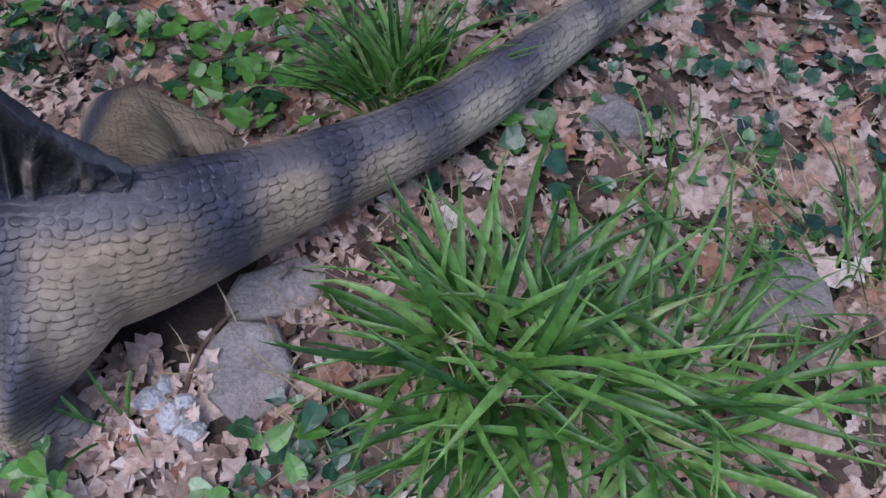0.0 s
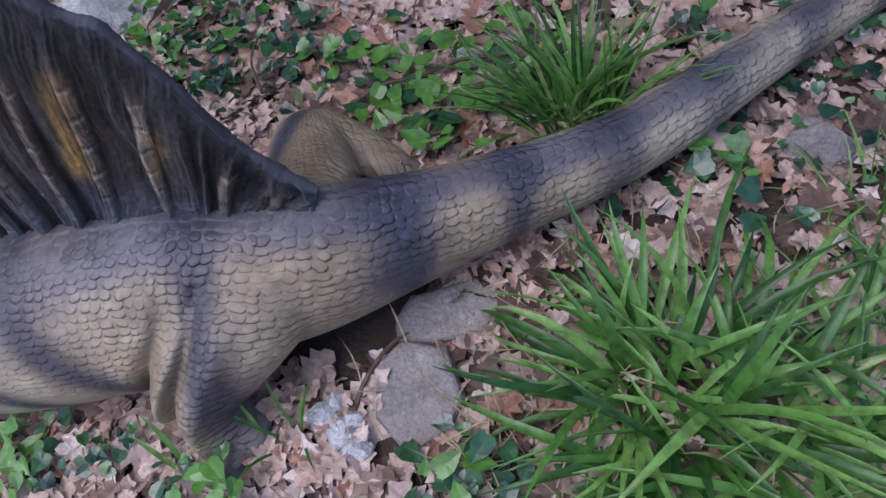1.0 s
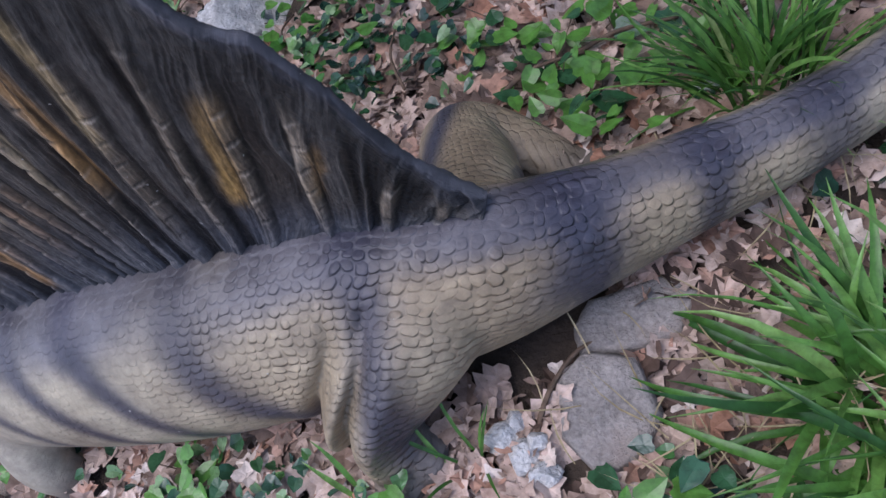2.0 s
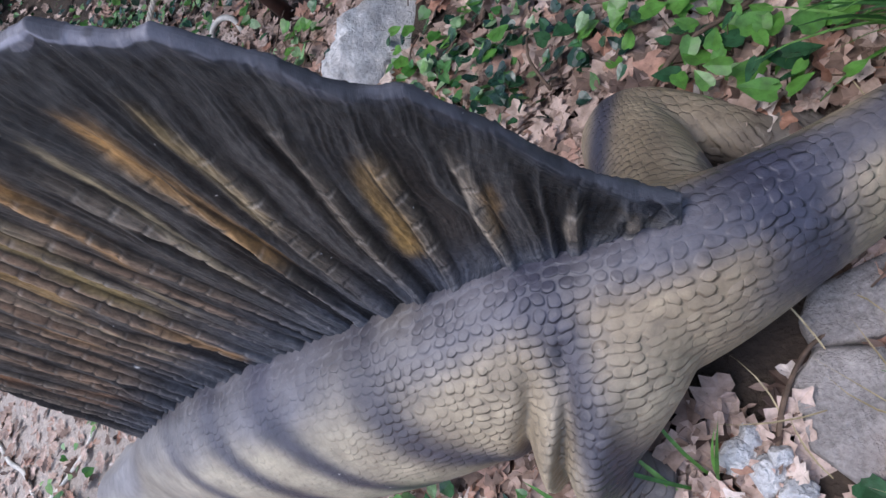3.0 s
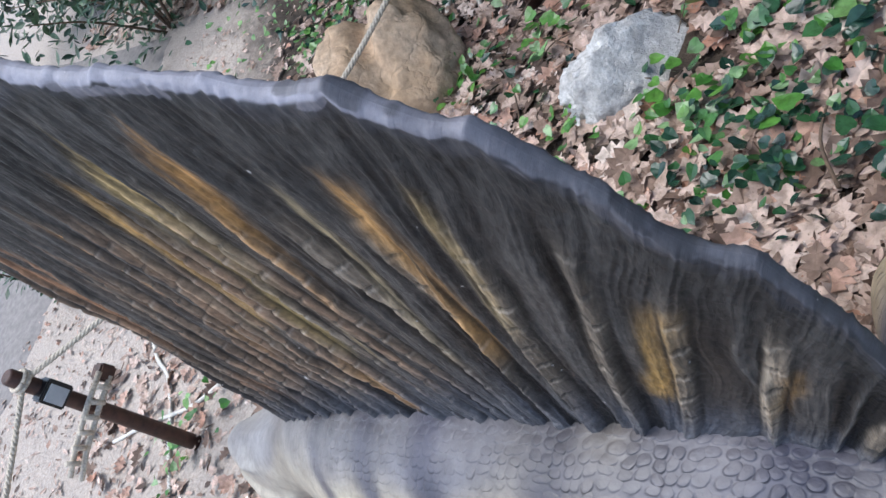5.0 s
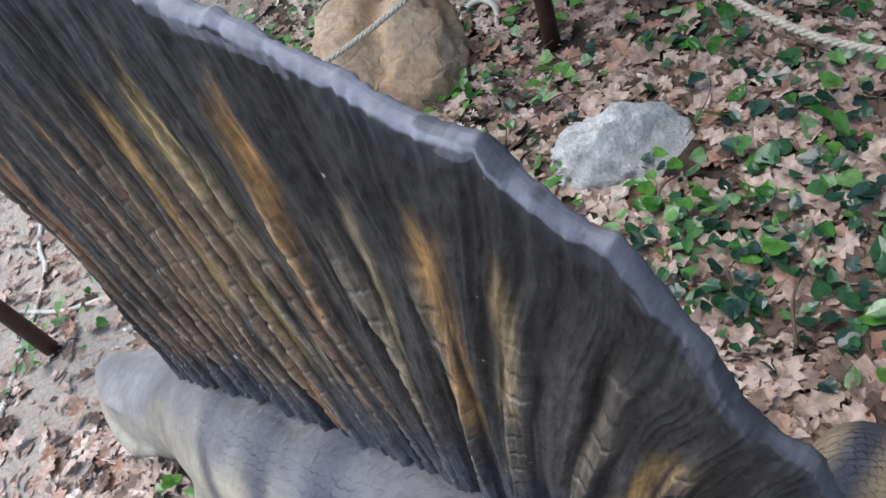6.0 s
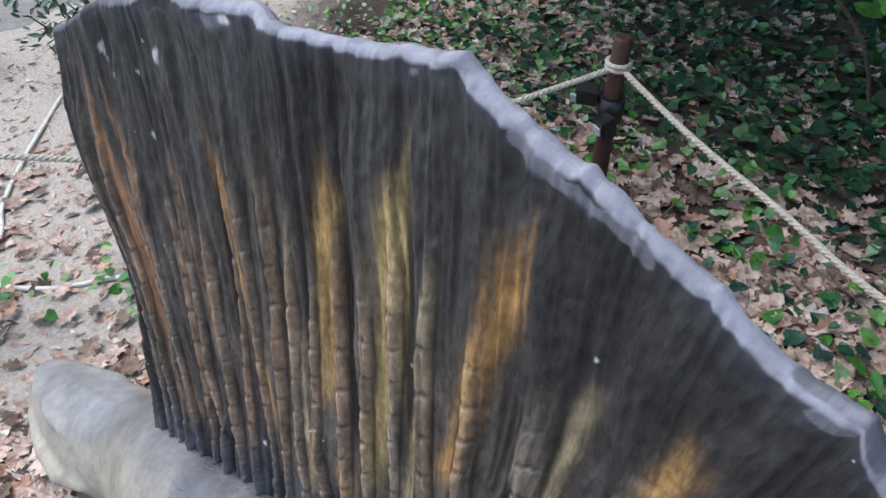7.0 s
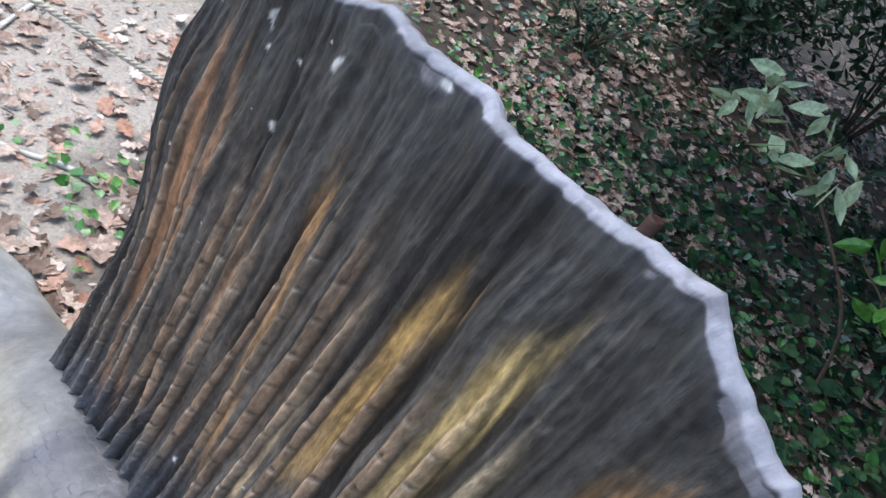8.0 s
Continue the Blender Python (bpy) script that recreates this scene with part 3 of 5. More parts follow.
def sail_mesh():
    nu, nv = 800, 300
    S = np.linspace(0, 1, nu + 1)
    base = np.array([spline(FAN_BASE, s) for s in S])
    tip = np.array([spline(FAN_TIP, s) for s in S])
    # the rim runs from rib end to rib end and sags between them
    px, pz = np.array(RIM_PEAKS).T
    j = np.clip(np.searchsorted(px, tip[:, 0], side="right") - 1, 0, len(px) - 2)
    u = np.clip((tip[:, 0] - px[j]) / (px[j + 1] - px[j]), 0, 1)
    chord = np.hypot(px[j + 1] - px[j], pz[j + 1] - pz[j])
    tip[:, 1] = np.interp(tip[:, 0], px, pz) - (0.06 + 0.07 * step(-1.02, -0.85, tip[:, 0])) * chord * np.sin(math.pi * u ** 0.8) ** 0.85 * (0.75 + 0.4 * np.sin(j * 2.7))
    # place of each column among the ribs
    r = np.interp(base[:, 0], [-1.64] + RIB_BASES + [-0.43], range(len(RIB_BASES) + 2))[:, None]
    V = 1 - (1 - np.linspace(0, 1, nv + 1)[None, :]) ** 1.25
    s = S[:, None] + 0 * V
    v = V + 0 * s
    rise = (tip[:, 1] - base[:, 1])[:, None]
    k = np.round(r)
    scallop = np.minimum(1, rise * 3) * (0.0015 * lattice(s * 47, 0 * s, 3) + 0.0012 * lattice(s * 130, 0 * s, 4))
    bend = 0.03 * np.sin(math.pi * v) * (1.0 - 1.6 * step(0.1, 0.4, s))
    x = base[:, :1] + (tip[:, :1] - base[:, :1]) * (v + 0.18 * v * (1 - v)) + bend * (1 - s) * 0.5
    z = base[:, 1:] + (rise + scallop) * v
    x = x - 0.05 * np.exp(-((z - 0.89) / 0.13) ** 2) * (1 - step(0.0, 0.12, s))
    rr = r + 0.13 * lattice(k * 3.7 + 0.5, v * 3.0, 1) * np.sin(math.pi * v)
    gap = np.gradient(base[:, 0])[:, None] / np.maximum(np.gradient(r[:, 0])[:, None], 1e-6)   # metres between ribs
    q = (rr - k) * gap
    inside = (k >= 1) & (k <= len(RIB_BASES))
    width = np.clip(0.12 * gap + 0.0012, 0.0046, 0.0085)
    ribh = np.exp(-(q / width) ** 4) * inside
    ring = (v * rise / (0.047 + 0.008 * np.sin(k * 2.3)) + 0.37 * k) % 1.0
    saw = ring ** 1.5
    joint = np.exp(-(np.minimum(ring, 1 - ring) / 0.07) ** 2)
    fade = 1 - step(0.6 - 0.06 * step(0.45, 0.7, s), 0.82, v + 0.1 * lattice(k, 0 * v, 5))
    path_m = 0.4 * base + 0.6 * tip
    arc = np.r_[0, np.cumsum(np.hypot(*np.diff(path_m, axis=0).T))][:, None]
    sway = 0.012 * lattice(arc * 6, v * 3, 14) + 0.005 * lattice(arc * 14, v * 7, 15)
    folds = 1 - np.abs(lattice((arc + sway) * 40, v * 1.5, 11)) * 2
    fine = 1 - np.abs(lattice((arc + sway) * 150, v * 5.0, 12)) * 2
    hair = lattice((arc + sway) * 270, v * rise * 9.0, 16) * (0.4 + 0.6 * (1 - step(0.3, 0.55, s)))
    crinkle = lattice(rr * 11, v * 60, 13)
    thick = 0.0058 + 0.0145 * (1 - v) ** 2 + ribh * (0.0025 + 0.0045 * fade) * (1 - 0.6 * step(0.85, 1.0, v)) * (0.9 + 0.22 * saw - 0.25 * joint) + 0.0072 * folds * (0.6 + 0.7 * v * (1 - v) * 2) * (1 - 0.75 * step(0.82, 1.0, v)) + 0.0015 * fine + 0.0009 * crinkle + 0.0008 * hair
    edge_m = (1 - v) * rise
    thick += 0.0020 * step(0.05, 0.0, edge_m)
    thick += 0.0004 * lattice(arc * 32, edge_m * 30, 64) * step(0.06, 0.01, edge_m)
    thick *= np.sqrt(np.clip(1 - (np.clip(1 - edge_m / 0.009, 0, 1)) ** 2, 0, 1))
    rim = np.minimum(s, 1 - s) / 0.006
    thick *= np.sqrt(np.clip(1 - np.clip(1 - rim, 0, 1) ** 2, 0, 1))
    mid_y = 0.692 + 0.1472 * x + 0.0392 * z + 0.012 * np.sin(x * 5.0) * np.clip(z - 0.45, 0, 1) + 0.004 * lattice(rr * 1.3, v * 2, 21)
    # paint: charcoal, slate towards the back, brown middle, streaks, tan ribs, worn rim
    low = 1 - step(0.10, 0.36, v + 0.05 * folds)
    fore = 1 - step(0.3, 0.5, s)
    col = mix(np.zeros(v.shape + (3,)) + np.array((0.010, 0.010, 0.011)), (0.042, 0.040, 0.038), fore)
    col = mix(col, (0.085, 0.09, 0.11), low)
    col = mix(col, (0.15, 0.115, 0.088), (0.25 + 0.5 * fore) * step(0.08, 0.32, v) * (1 - step(0.6, 0.92, v)) * (0.55 + 0.45 * lattice(rr * 2.1, v * 1.5, 31)))
    # fold crests dry-brushed grey; the valleys' shade put into the paint as near-black
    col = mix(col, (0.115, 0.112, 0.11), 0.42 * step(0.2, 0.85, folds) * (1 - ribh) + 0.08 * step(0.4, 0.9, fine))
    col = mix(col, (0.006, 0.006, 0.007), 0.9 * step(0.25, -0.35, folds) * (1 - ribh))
    col = mix(col, (0.032, 0.031, 0.031), 0.7 * step(0.62, 0.8, v + 0.05 * lattice(rr * 2, v, 33)) * (1 - 0.75 * fore))
    for (x0, z0), (x1, z1), hw, tint in STREAKS:
        dx, dz = x1 - x0, z1 - z0
        n = math.hypot(dx, dz)
        along = ((x - x0) * dx + (z - z0) * dz) / n / n
        along = along + 0.09 * hair
        off = ((x - x0) * dz - (z - z0) * dx) / n / hw + 0.4 * hair + 0.35 * lattice(along * 5, 0 * along, round(z0 * 100))
        a = np.exp(-np.abs(off) ** 2.6) * step(-0.12, 0.12, along) * (1 - step(0.85, 1.12, along))
        col = mix(col, tint, np.clip(a * (0.85 + 0.35 * lattice(rr * 9, v * 3.5, 41)), 0, 0.97))
    # shadow line along both flanks of each rib, painted into the colour
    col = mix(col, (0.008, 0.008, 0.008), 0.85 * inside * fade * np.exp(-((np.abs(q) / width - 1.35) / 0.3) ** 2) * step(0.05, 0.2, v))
    # tan of the ribs, painted stronger on the side that catches the light
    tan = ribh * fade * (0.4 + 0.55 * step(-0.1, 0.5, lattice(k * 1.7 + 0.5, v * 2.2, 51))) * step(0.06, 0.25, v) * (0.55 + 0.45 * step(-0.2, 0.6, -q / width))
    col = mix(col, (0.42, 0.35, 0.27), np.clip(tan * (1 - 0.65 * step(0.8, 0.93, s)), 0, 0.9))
    col = mix(col, (0.36, 0.235, 0.15), np.clip((0.7 + 0.4 * hair) * ribh * fade * fore * step(0.1, 0.3, v) * step(-0.5, 0.3, lattice(k * 2.9 + 0.5, v * 2.6, 52)), 0, 0.8))
    col = mix(col, (0.17, 0.165, 0.17), 0.5 * ribh * (1 - step(0.05, 0.3, v)))
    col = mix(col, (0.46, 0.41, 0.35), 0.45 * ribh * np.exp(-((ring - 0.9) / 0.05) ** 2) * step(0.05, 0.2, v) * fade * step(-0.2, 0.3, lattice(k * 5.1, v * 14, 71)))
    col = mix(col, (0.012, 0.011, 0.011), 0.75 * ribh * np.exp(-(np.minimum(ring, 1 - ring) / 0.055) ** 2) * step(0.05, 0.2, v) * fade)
    col *= (1 + 0.34 * hair * step(0.02, 0.05, edge_m))[..., None]
    border = step(0.040, 0.028, (x - x[:1, :])) * step(0.05, 0.15, v)
    col = mix(col, (0.048, 0.047, 0.05), 0.85 * border)
    rear = (1 - 0.8 * step(0.5, 0.72, s)) * (0.15 + 0.85 * step(0.07, 0.17, s))
    # the rim: slate undercoat with chipped pale lilac wear on its crest
    col = mix(col, (0.05, 0.05, 0.06), 0.6 * step(0.026, 0.008, edge_m + 0.012 * lattice(s * 40, edge_m * 50, 65)))
    band = 0.0058 + 0.0022 * lattice(s * 24, 0 * s, 66) + 0.002 * lattice(s * 90, edge_m * 60, 67)
    chip = step(-0.45, -0.2, lattice(s * 34, edge_m * 90, 62) + 0.5 * lattice(s * 120, edge_m * 260, 68))
    col = mix(col, (0.30, 0.295, 0.345), np.clip(0.9 * step(band + 0.0016, band - 0.0016, edge_m) * (0.35 + 0.3 * fore + (0.65 - 0.3 * fore) * chip) * rear, 0, 1))
    flake = step(0.4, 0.5, lattice(s * 60, edge_m * 90, 63)) * step(0.022, 0.014, edge_m)
    col = mix(col, (0.33, 0.32, 0.37), 0.4 * flake * rear)
    for dx, dz, wx, wz in ((-1.323, 1.084, 0.005, 0.010), (-1.23, 1.142, 0.008, 0.005), (-1.369, 0.983, 0.004, 0.007), (-1.283, 0.574, 0.004, 0.007), (-1.42, 1.055, 0.003, 0.013), (-1.412, 1.03, 0.004, 0.006), (-1.05, 0.90, 0.003, 0.003), (-0.99, 0.62, 0.004, 0.005), (-1.18, 0.70, 0.003, 0.003), (-1.37, 1.05, 0.004, 0.003), (-0.9, 1.02, 0.003, 0.003)):
        drop = np.exp(-(((x - dx - 0.0018 * np.sin(z * 260)) / wx / 0.6) ** 2 + ((z - dz) / wz / 0.75) ** 2) ** 2)
        col = mix(col, (0.75, 0.74, 0.72), 0.9 * drop)
    uv = np.stack([(arc + sway) * 105.0, v * rise * 22.0], -1).reshape(-1, 2)
    verts = [np.stack([x, mid_y + side * thick, z], -1).reshape(-1, 3) for side in (-1, 1)]
    w = nv + 1
    i, j = np.meshgrid(np.arange(nu), np.arange(nv), indexing="ij")
    a = (i * w + j).ravel()
    b, c, d = a + w, a + w + 1, a + 1
    off = (nu + 1) * w
    faces = np.vstack([np.stack([a, b, c, d], -1), np.stack([off + a, off + d, off + c, off + b], -1)])
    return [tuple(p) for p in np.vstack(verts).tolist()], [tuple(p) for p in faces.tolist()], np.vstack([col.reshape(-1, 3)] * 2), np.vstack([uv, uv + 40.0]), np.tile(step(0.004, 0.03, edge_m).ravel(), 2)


build_statue()


# ---- ground cover ----
def leaf_shape(kind):
    """Outline and fan of one leaf of unit length along +x, midrib a little lower."""
    if kind == "oak":
        half = [(0.0, 0.02), (0.12, 0.10), (0.2, 0.24), (0.3, 0.14), (0.42, 0.34), (0.54, 0.18), (0.68, 0.33), (0.78, 0.16), (0.9, 0.15), (1.0, 0.0)]
    elif kind == "ivy":
        half = [(0.0, 0.05), (-0.07, 0.24), (0.06, 0.43), (0.28, 0.44), (0.46, 0.43), (0.66, 0.29), (0.86, 0.13), (1.0, 0.0)]
    elif kind == "broad":
        half = [(0.0, 0.02), (0.15, 0.15), (0.4, 0.27), (0.65, 0.23), (0.85, 0.11), (1.0, 0.0)]
    else:
        half = [(0.0, 0.02), (0.2, 0.14), (0.45, 0.21), (0.7, 0.15), (1.0, 0.0)]
    up = [(x, y, 0.10 * y) for x, y in half]
    down = [(x, -y, 0.10 * y) for x, y in half[:-1][::-1]]
    mid = [(0.35, 0.0, -0.03), (0.7, 0.0, -0.03)]
    rim = up + down
    n = len(rim)
    faces = []
    for i in range(n):
        a, b = i, (i + 1) % n
        c = n if (rim[a][0] + rim[b][0]) / 2 < 0.55 else n + 1
        faces.append((a, b, c))
    ring = [(n if (rim[i][0] + rim[(i + 1) % n][0]) / 2 < 0.55 else n + 1) for i in range(n)]
    for i in range(n):
        if ring[i] != ring[i - 1]:
            faces.append((i, ring[i], ring[i - 1]))
    return np.array(rim + mid), faces


def scatter(name, kind, rows, mat, curl=0.25):
    """rows: x, y, z, heading, tilt about the leaf's length, pitch, length. One mesh of many leaves."""
    shape, fan = leaf_shape(kind)
    rows = np.array(rows)
    m, n = len(rows), len(shape)
    rng = np.random.default_rng(len(name) * 7 + m)
    L = rows[:, 6][:, None]
    wide = rng.uniform(0.75, 1.2, m)[:, None]
    lx, ly, lz = shape[None, :, 0] * L, shape[None, :, 1] * L * wide, shape[None, :, 2] * L
    cu, cv = rng.normal(0, curl, m)[:, None], rng.normal(0, curl * 1.6, m)[:, None]
    lz = lz + cu * (shape[None, :, 0] - 0.5) ** 2 * L + cv * shape[None, :, 1] ** 2 * L + rng.normal(0, curl * 0.08, (m, n)) * L
    ly = ly + rng.normal(0, 0.10, m)[:, None] * lx * shape[None, :, 0]
    lx = lx - 0.5 * L
    a, t, p = (rows[:, i][:, None] for i in (3, 4, 5))
    y1, z1 = ly * np.cos(t) - lz * np.sin(t), ly * np.sin(t) + lz * np.cos(t)
    x2, z2 = lx * np.cos(p) - z1 * np.sin(p), lx * np.sin(p) + z1 * np.cos(p)
    X = rows[:, 0][:, None] + x2 * np.cos(a) - y1 * np.sin(a)
    Y = rows[:, 1][:, None] + x2 * np.sin(a) + y1 * np.cos(a)
    Z = rows[:, 2][:, None] + z2
    verts = np.stack([X, Y, Z], -1).reshape(-1, 3)
    fan = np.array(fan)
    faces = (fan[None] + (np.arange(m) * n)[:, None, None]).reshape(-1, 3)
    return mesh_object(name, verts.tolist(), faces.tolist(), mat, False)


rnd = random.Random(5)


def under_statue(x, y):
    return -2.0 < x < -0.3 and abs(y - (0.68 + 0.147 * x)) < 0.12


# stones that lie clear of the leaves: centre and half sizes
BARE = [(-0.318, 0.445, 0.068, 0.095), (0.585, 0.575, 0.09, 0.07), (-1.305, 1.465, 0.19, 0.15), (-0.285, 0.595, 0.06, 0.025)]


def litter_rows(count, x0, x1, y0, y1, size, lift, trodden=0.25):
    rows = []
    while len(rows) < count:
        x, y = rnd.uniform(x0, x1), rnd.uniform(y0, y1)
        if under_statue(x, y) or any(((x - a) / c) ** 2 + ((y - b) / d) ** 2 < 1 for a, b, c, d in BARE):
            continue
        if x + 0.6 * y < -2.1 + 0.5 * noise.noise((x * 2, y * 2, 9.0)) and rnd.random() > (trodden if y < 2.2 else 0.75):
            continue
        if y > 2.2 and x > -2.6 and rnd.random() < (0.5 if y < 2.8 else 0.62):
            continue
        s = rnd.uniform(*size) * (0.85 if y > 2.2 else 1.0)
        rows.append((x, y, ground_z(x, y) + rnd.uniform(0.004, lift), rnd.uniform(0, 6.28), rnd.gauss(0, 0.28), rnd.gauss(0, 0.22), s))
    return rows


near = litter_rows(5200, -1.3, 1.3, 0.0, 2.0, (0.05, 0.105), 0.03)
tagged(scatter("leaf_litter", "oak", near, LITTER), "dry tan and brown fallen oak leaves on the soil", "dead leaves", kind="stuff")
mid = litter_rows(5200, -3.6, -0.2, 0.0, 3.4, (0.05, 0.10), 0.03)
tagged(scatter("leaf_litter", "oak", mid, LITTER), "dry tan fallen oak leaves round the fence posts", "dead leaves", kind="stuff")
far = litter_rows(5500, -7.0, 1.5, 2.6, 7.5, (0.07, 0.12), 0.03, 0.8)
tagged(scatter("leaf_litter", "oak", far, LITTER), "dry brown fallen leaves under the far shrubs", "dead leaves", kind="stuff")
rest = litter_rows(2600, -1.6, 2.6, -1.4, 0.05, (0.06, 0.11), 0.03) + litter_rows(2600, 1.2, 3.2, -0.6, 4.0, (0.06, 0.11), 0.03) + litter_rows(1300, -0.3, 1.3, 1.95, 2.7, (0.06, 0.11), 0.03)
tagged(scatter("leaf_litter", "oak", rest, LITTER), "dry brown oak leaves scattered beyond the grass", "dead leaves", kind="stuff")
crumbs = litter_rows(4500, -2.2, 1.2, 0.05, 1.9, (0.015, 0.035), 0.035)
tagged(scatter("leaf_crumbs", "plain", crumbs, LITTER), "small broken bits of dry leaf", "dead leaves", kind="stuff")
crumbs = litter_rows(2600, -4.8, -2.2, -0.8, 2.4, (0.02, 0.05), 0.015, 0.8)
tagged(scatter("leaf_crumbs", "plain", crumbs, LITTER), "small broken bits of dry leaf on trodden earth", "dead leaves", kind="stuff")


# ivy: clumps (x, y, spread, leaves, size) and a loose carpet
def ivy_clump(x, y, spread, count, size, mat=None, label="glossy dark green ivy leaves creeping over dry leaves"):
    rows = []
    count, spread, size = int(count * 1.1), spread * 1.2, size * 0.66
    for i in range(count):
        px, py = rnd.gauss(x, spread), rnd.gauss(y, spread)
        if under_statue(px, py):
            continue
        s = rnd.uniform(0.6, 1.25) * size
        rows.append((px, py, ground_z(px, py) + rnd.uniform(0.02, 0.07), rnd.uniform(0, 6.28), rnd.gauss(0, 0.35), rnd.gauss(-0.1, 0.35), s))
    tagged(scatter("ivy", "ivy", rows, mat or IVY, 0.12), label, "ivy", "ivy on the ground", "stuff")


BRIGHT = island_leaf_material("young_ivy_leaf", [(0.0, (0.05, 0.17, 0.03)), (0.4, (0.09, 0.25, 0.045)), (0.75, (0.15, 0.34, 0.06)), (1.0, (0.3, 0.46, 0.24))], 0.32, 0.6, (0.06, 0.18, 0.03), 0.2)
for clump in (
    (-1.05, 1.28, 0.08, 26, 0.05), (-1.42, 1.30, 0.07, 22, 0.055), (-1.65, 1.66, 0.07, 18, 0.06), (-1.02, 1.32, 0.08, 24, 0.05),
    (-0.62, 0.25, 0.05, 10, 0.05), (-1.05, 0.30, 0.05, 12, 0.05), (-1.70, 0.27, 0.08, 26, 0.05), (-2.72, 0.28, 0.07, 30, 0.05), (-2.35, 0.75, 0.10, 34, 0.045), (-2.55, 0.62, 0.1, 26, 0.045),
    (-1.95, 1.62, 0.07, 30, 0.05), (-1.45, 1.95, 0.09, 26, 0.06), (-1.92, 2.08, 0.10, 34, 0.06), (-0.86, 1.45, 0.08, 16, 0.07), (-0.9, 1.68, 0.10, 20, 0.07), (-2.7, 2.5, 0.3, 130, 0.05), (-3.1, 2.8, 0.3, 110, 0.05), (-3.2, 2.1, 0.25, 130, 0.05), (-3.6, 2.5, 0.3, 130, 0.05), (-2.9, 1.75, 0.2, 70, 0.045), (-2.3, 2.3, 0.2, 60, 0.05),
):
    ivy_clump(*clump, BRIGHT, "bright green young ivy leaves among dry leaves")
for clump in (
    (-0.99, 1.20, 0.08, 60, 0.045), (-0.86, 1.16, 0.07, 45, 0.045), (-0.80, 1.25, 0.09, 40, 0.05), (-0.66, 1.22, 0.08, 24, 0.055), (-0.78, 1.34, 0.1, 30, 0.05), (-0.95, 1.5, 0.12, 46, 0.055), (-1.1, 1.75, 0.12, 40, 0.06),
    (0.13, 0.88, 0.05, 12, 0.055), (0.20, 0.80, 0.05, 9, 0.06), (0.58, 1.08, 0.08, 20, 0.05), (0.88, 1.15, 0.12, 40, 0.06), (0.57, 0.92, 0.06, 12, 0.05), (0.42, 1.28, 0.14, 30, 0.055), (0.78, 0.93, 0.08, 18, 0.05), (0.33, 1.1, 0.07, 24, 0.05), (0.7, 1.3, 0.1, 34, 0.055), (0.98, 0.95, 0.08, 24, 0.05), (0.14, 1.25, 0.08, 22, 0.05), (0.62, 0.76, 0.07, 20, 0.05), (1.15, 1.2, 0.12, 34, 0.055),
    (-0.27, 0.26, 0.05, 16, 0.05), (-0.17, 0.30, 0.05, 14, 0.05), (-0.05, 0.24, 0.05, 10, 0.05), (-0.68, 0.26, 0.05, 16, 0.045), (-0.95, 0.30, 0.05, 18, 0.05), (-0.84, 0.31, 0.03, 10, 0.05), (-1.25, 0.28, 0.1, 24, 0.05),
    (-1.75, 1.55, 0.12, 30, 0.05), (-1.15, 2.1, 0.15, 50, 0.06), (-1.5, 2.5, 0.2, 60, 0.06), (-2.4, 2.3, 0.2, 60, 0.06), (-2.0, 2.9, 0.3, 110, 0.06), (-1.4, 3.2, 0.3, 110, 0.065), (-2.7, 3.4, 0.4, 150, 0.06), (-0.9, 2.7, 0.25, 80, 0.065), (-3.6, 3.2, 0.5, 170, 0.06), (-3.1, 2.2, 0.2, 60, 0.05),
    (-2.2, 3.1, 0.45, 190, 0.06), (-1.2, 2.9, 0.4, 150, 0.065), (-0.8, 3.3, 0.4, 140, 0.07), (-1.7, 3.7, 0.45, 190, 0.065), (-2.0, 4.3, 0.5, 200, 0.07), (-3.4, 4.6, 0.7, 220, 0.07), (-0.6, 3.8, 0.5, 170, 0.07), (-5.0, 4.0, 0.7, 200, 0.07), (-1.2, 5.4, 0.9, 220, 0.08), (-3.6, 6.0, 1.0, 240, 0.08),
):
    ivy_clump(*clump)
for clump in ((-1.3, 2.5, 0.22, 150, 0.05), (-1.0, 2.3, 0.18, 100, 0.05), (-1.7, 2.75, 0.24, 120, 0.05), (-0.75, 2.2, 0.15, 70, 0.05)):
    ivy_clump(*clump, SHADED_IVY, "dull dark green ivy in the shade behind the rope")


# dense dark carpet beyond the post, its shade put into the leaf colour
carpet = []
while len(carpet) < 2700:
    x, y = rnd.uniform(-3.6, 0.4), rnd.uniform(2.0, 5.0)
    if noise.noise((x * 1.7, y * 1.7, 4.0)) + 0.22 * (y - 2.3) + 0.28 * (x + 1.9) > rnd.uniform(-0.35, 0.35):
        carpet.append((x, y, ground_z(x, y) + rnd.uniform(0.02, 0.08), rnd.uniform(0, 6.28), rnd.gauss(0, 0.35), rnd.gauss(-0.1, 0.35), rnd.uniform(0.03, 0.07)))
tagged(scatter("ivy", "ivy", carpet, SHADED_IVY, 0.12), "dark green ivy carpet with deep shade in its colour", "ivy", "ivy on the ground", "stuff")


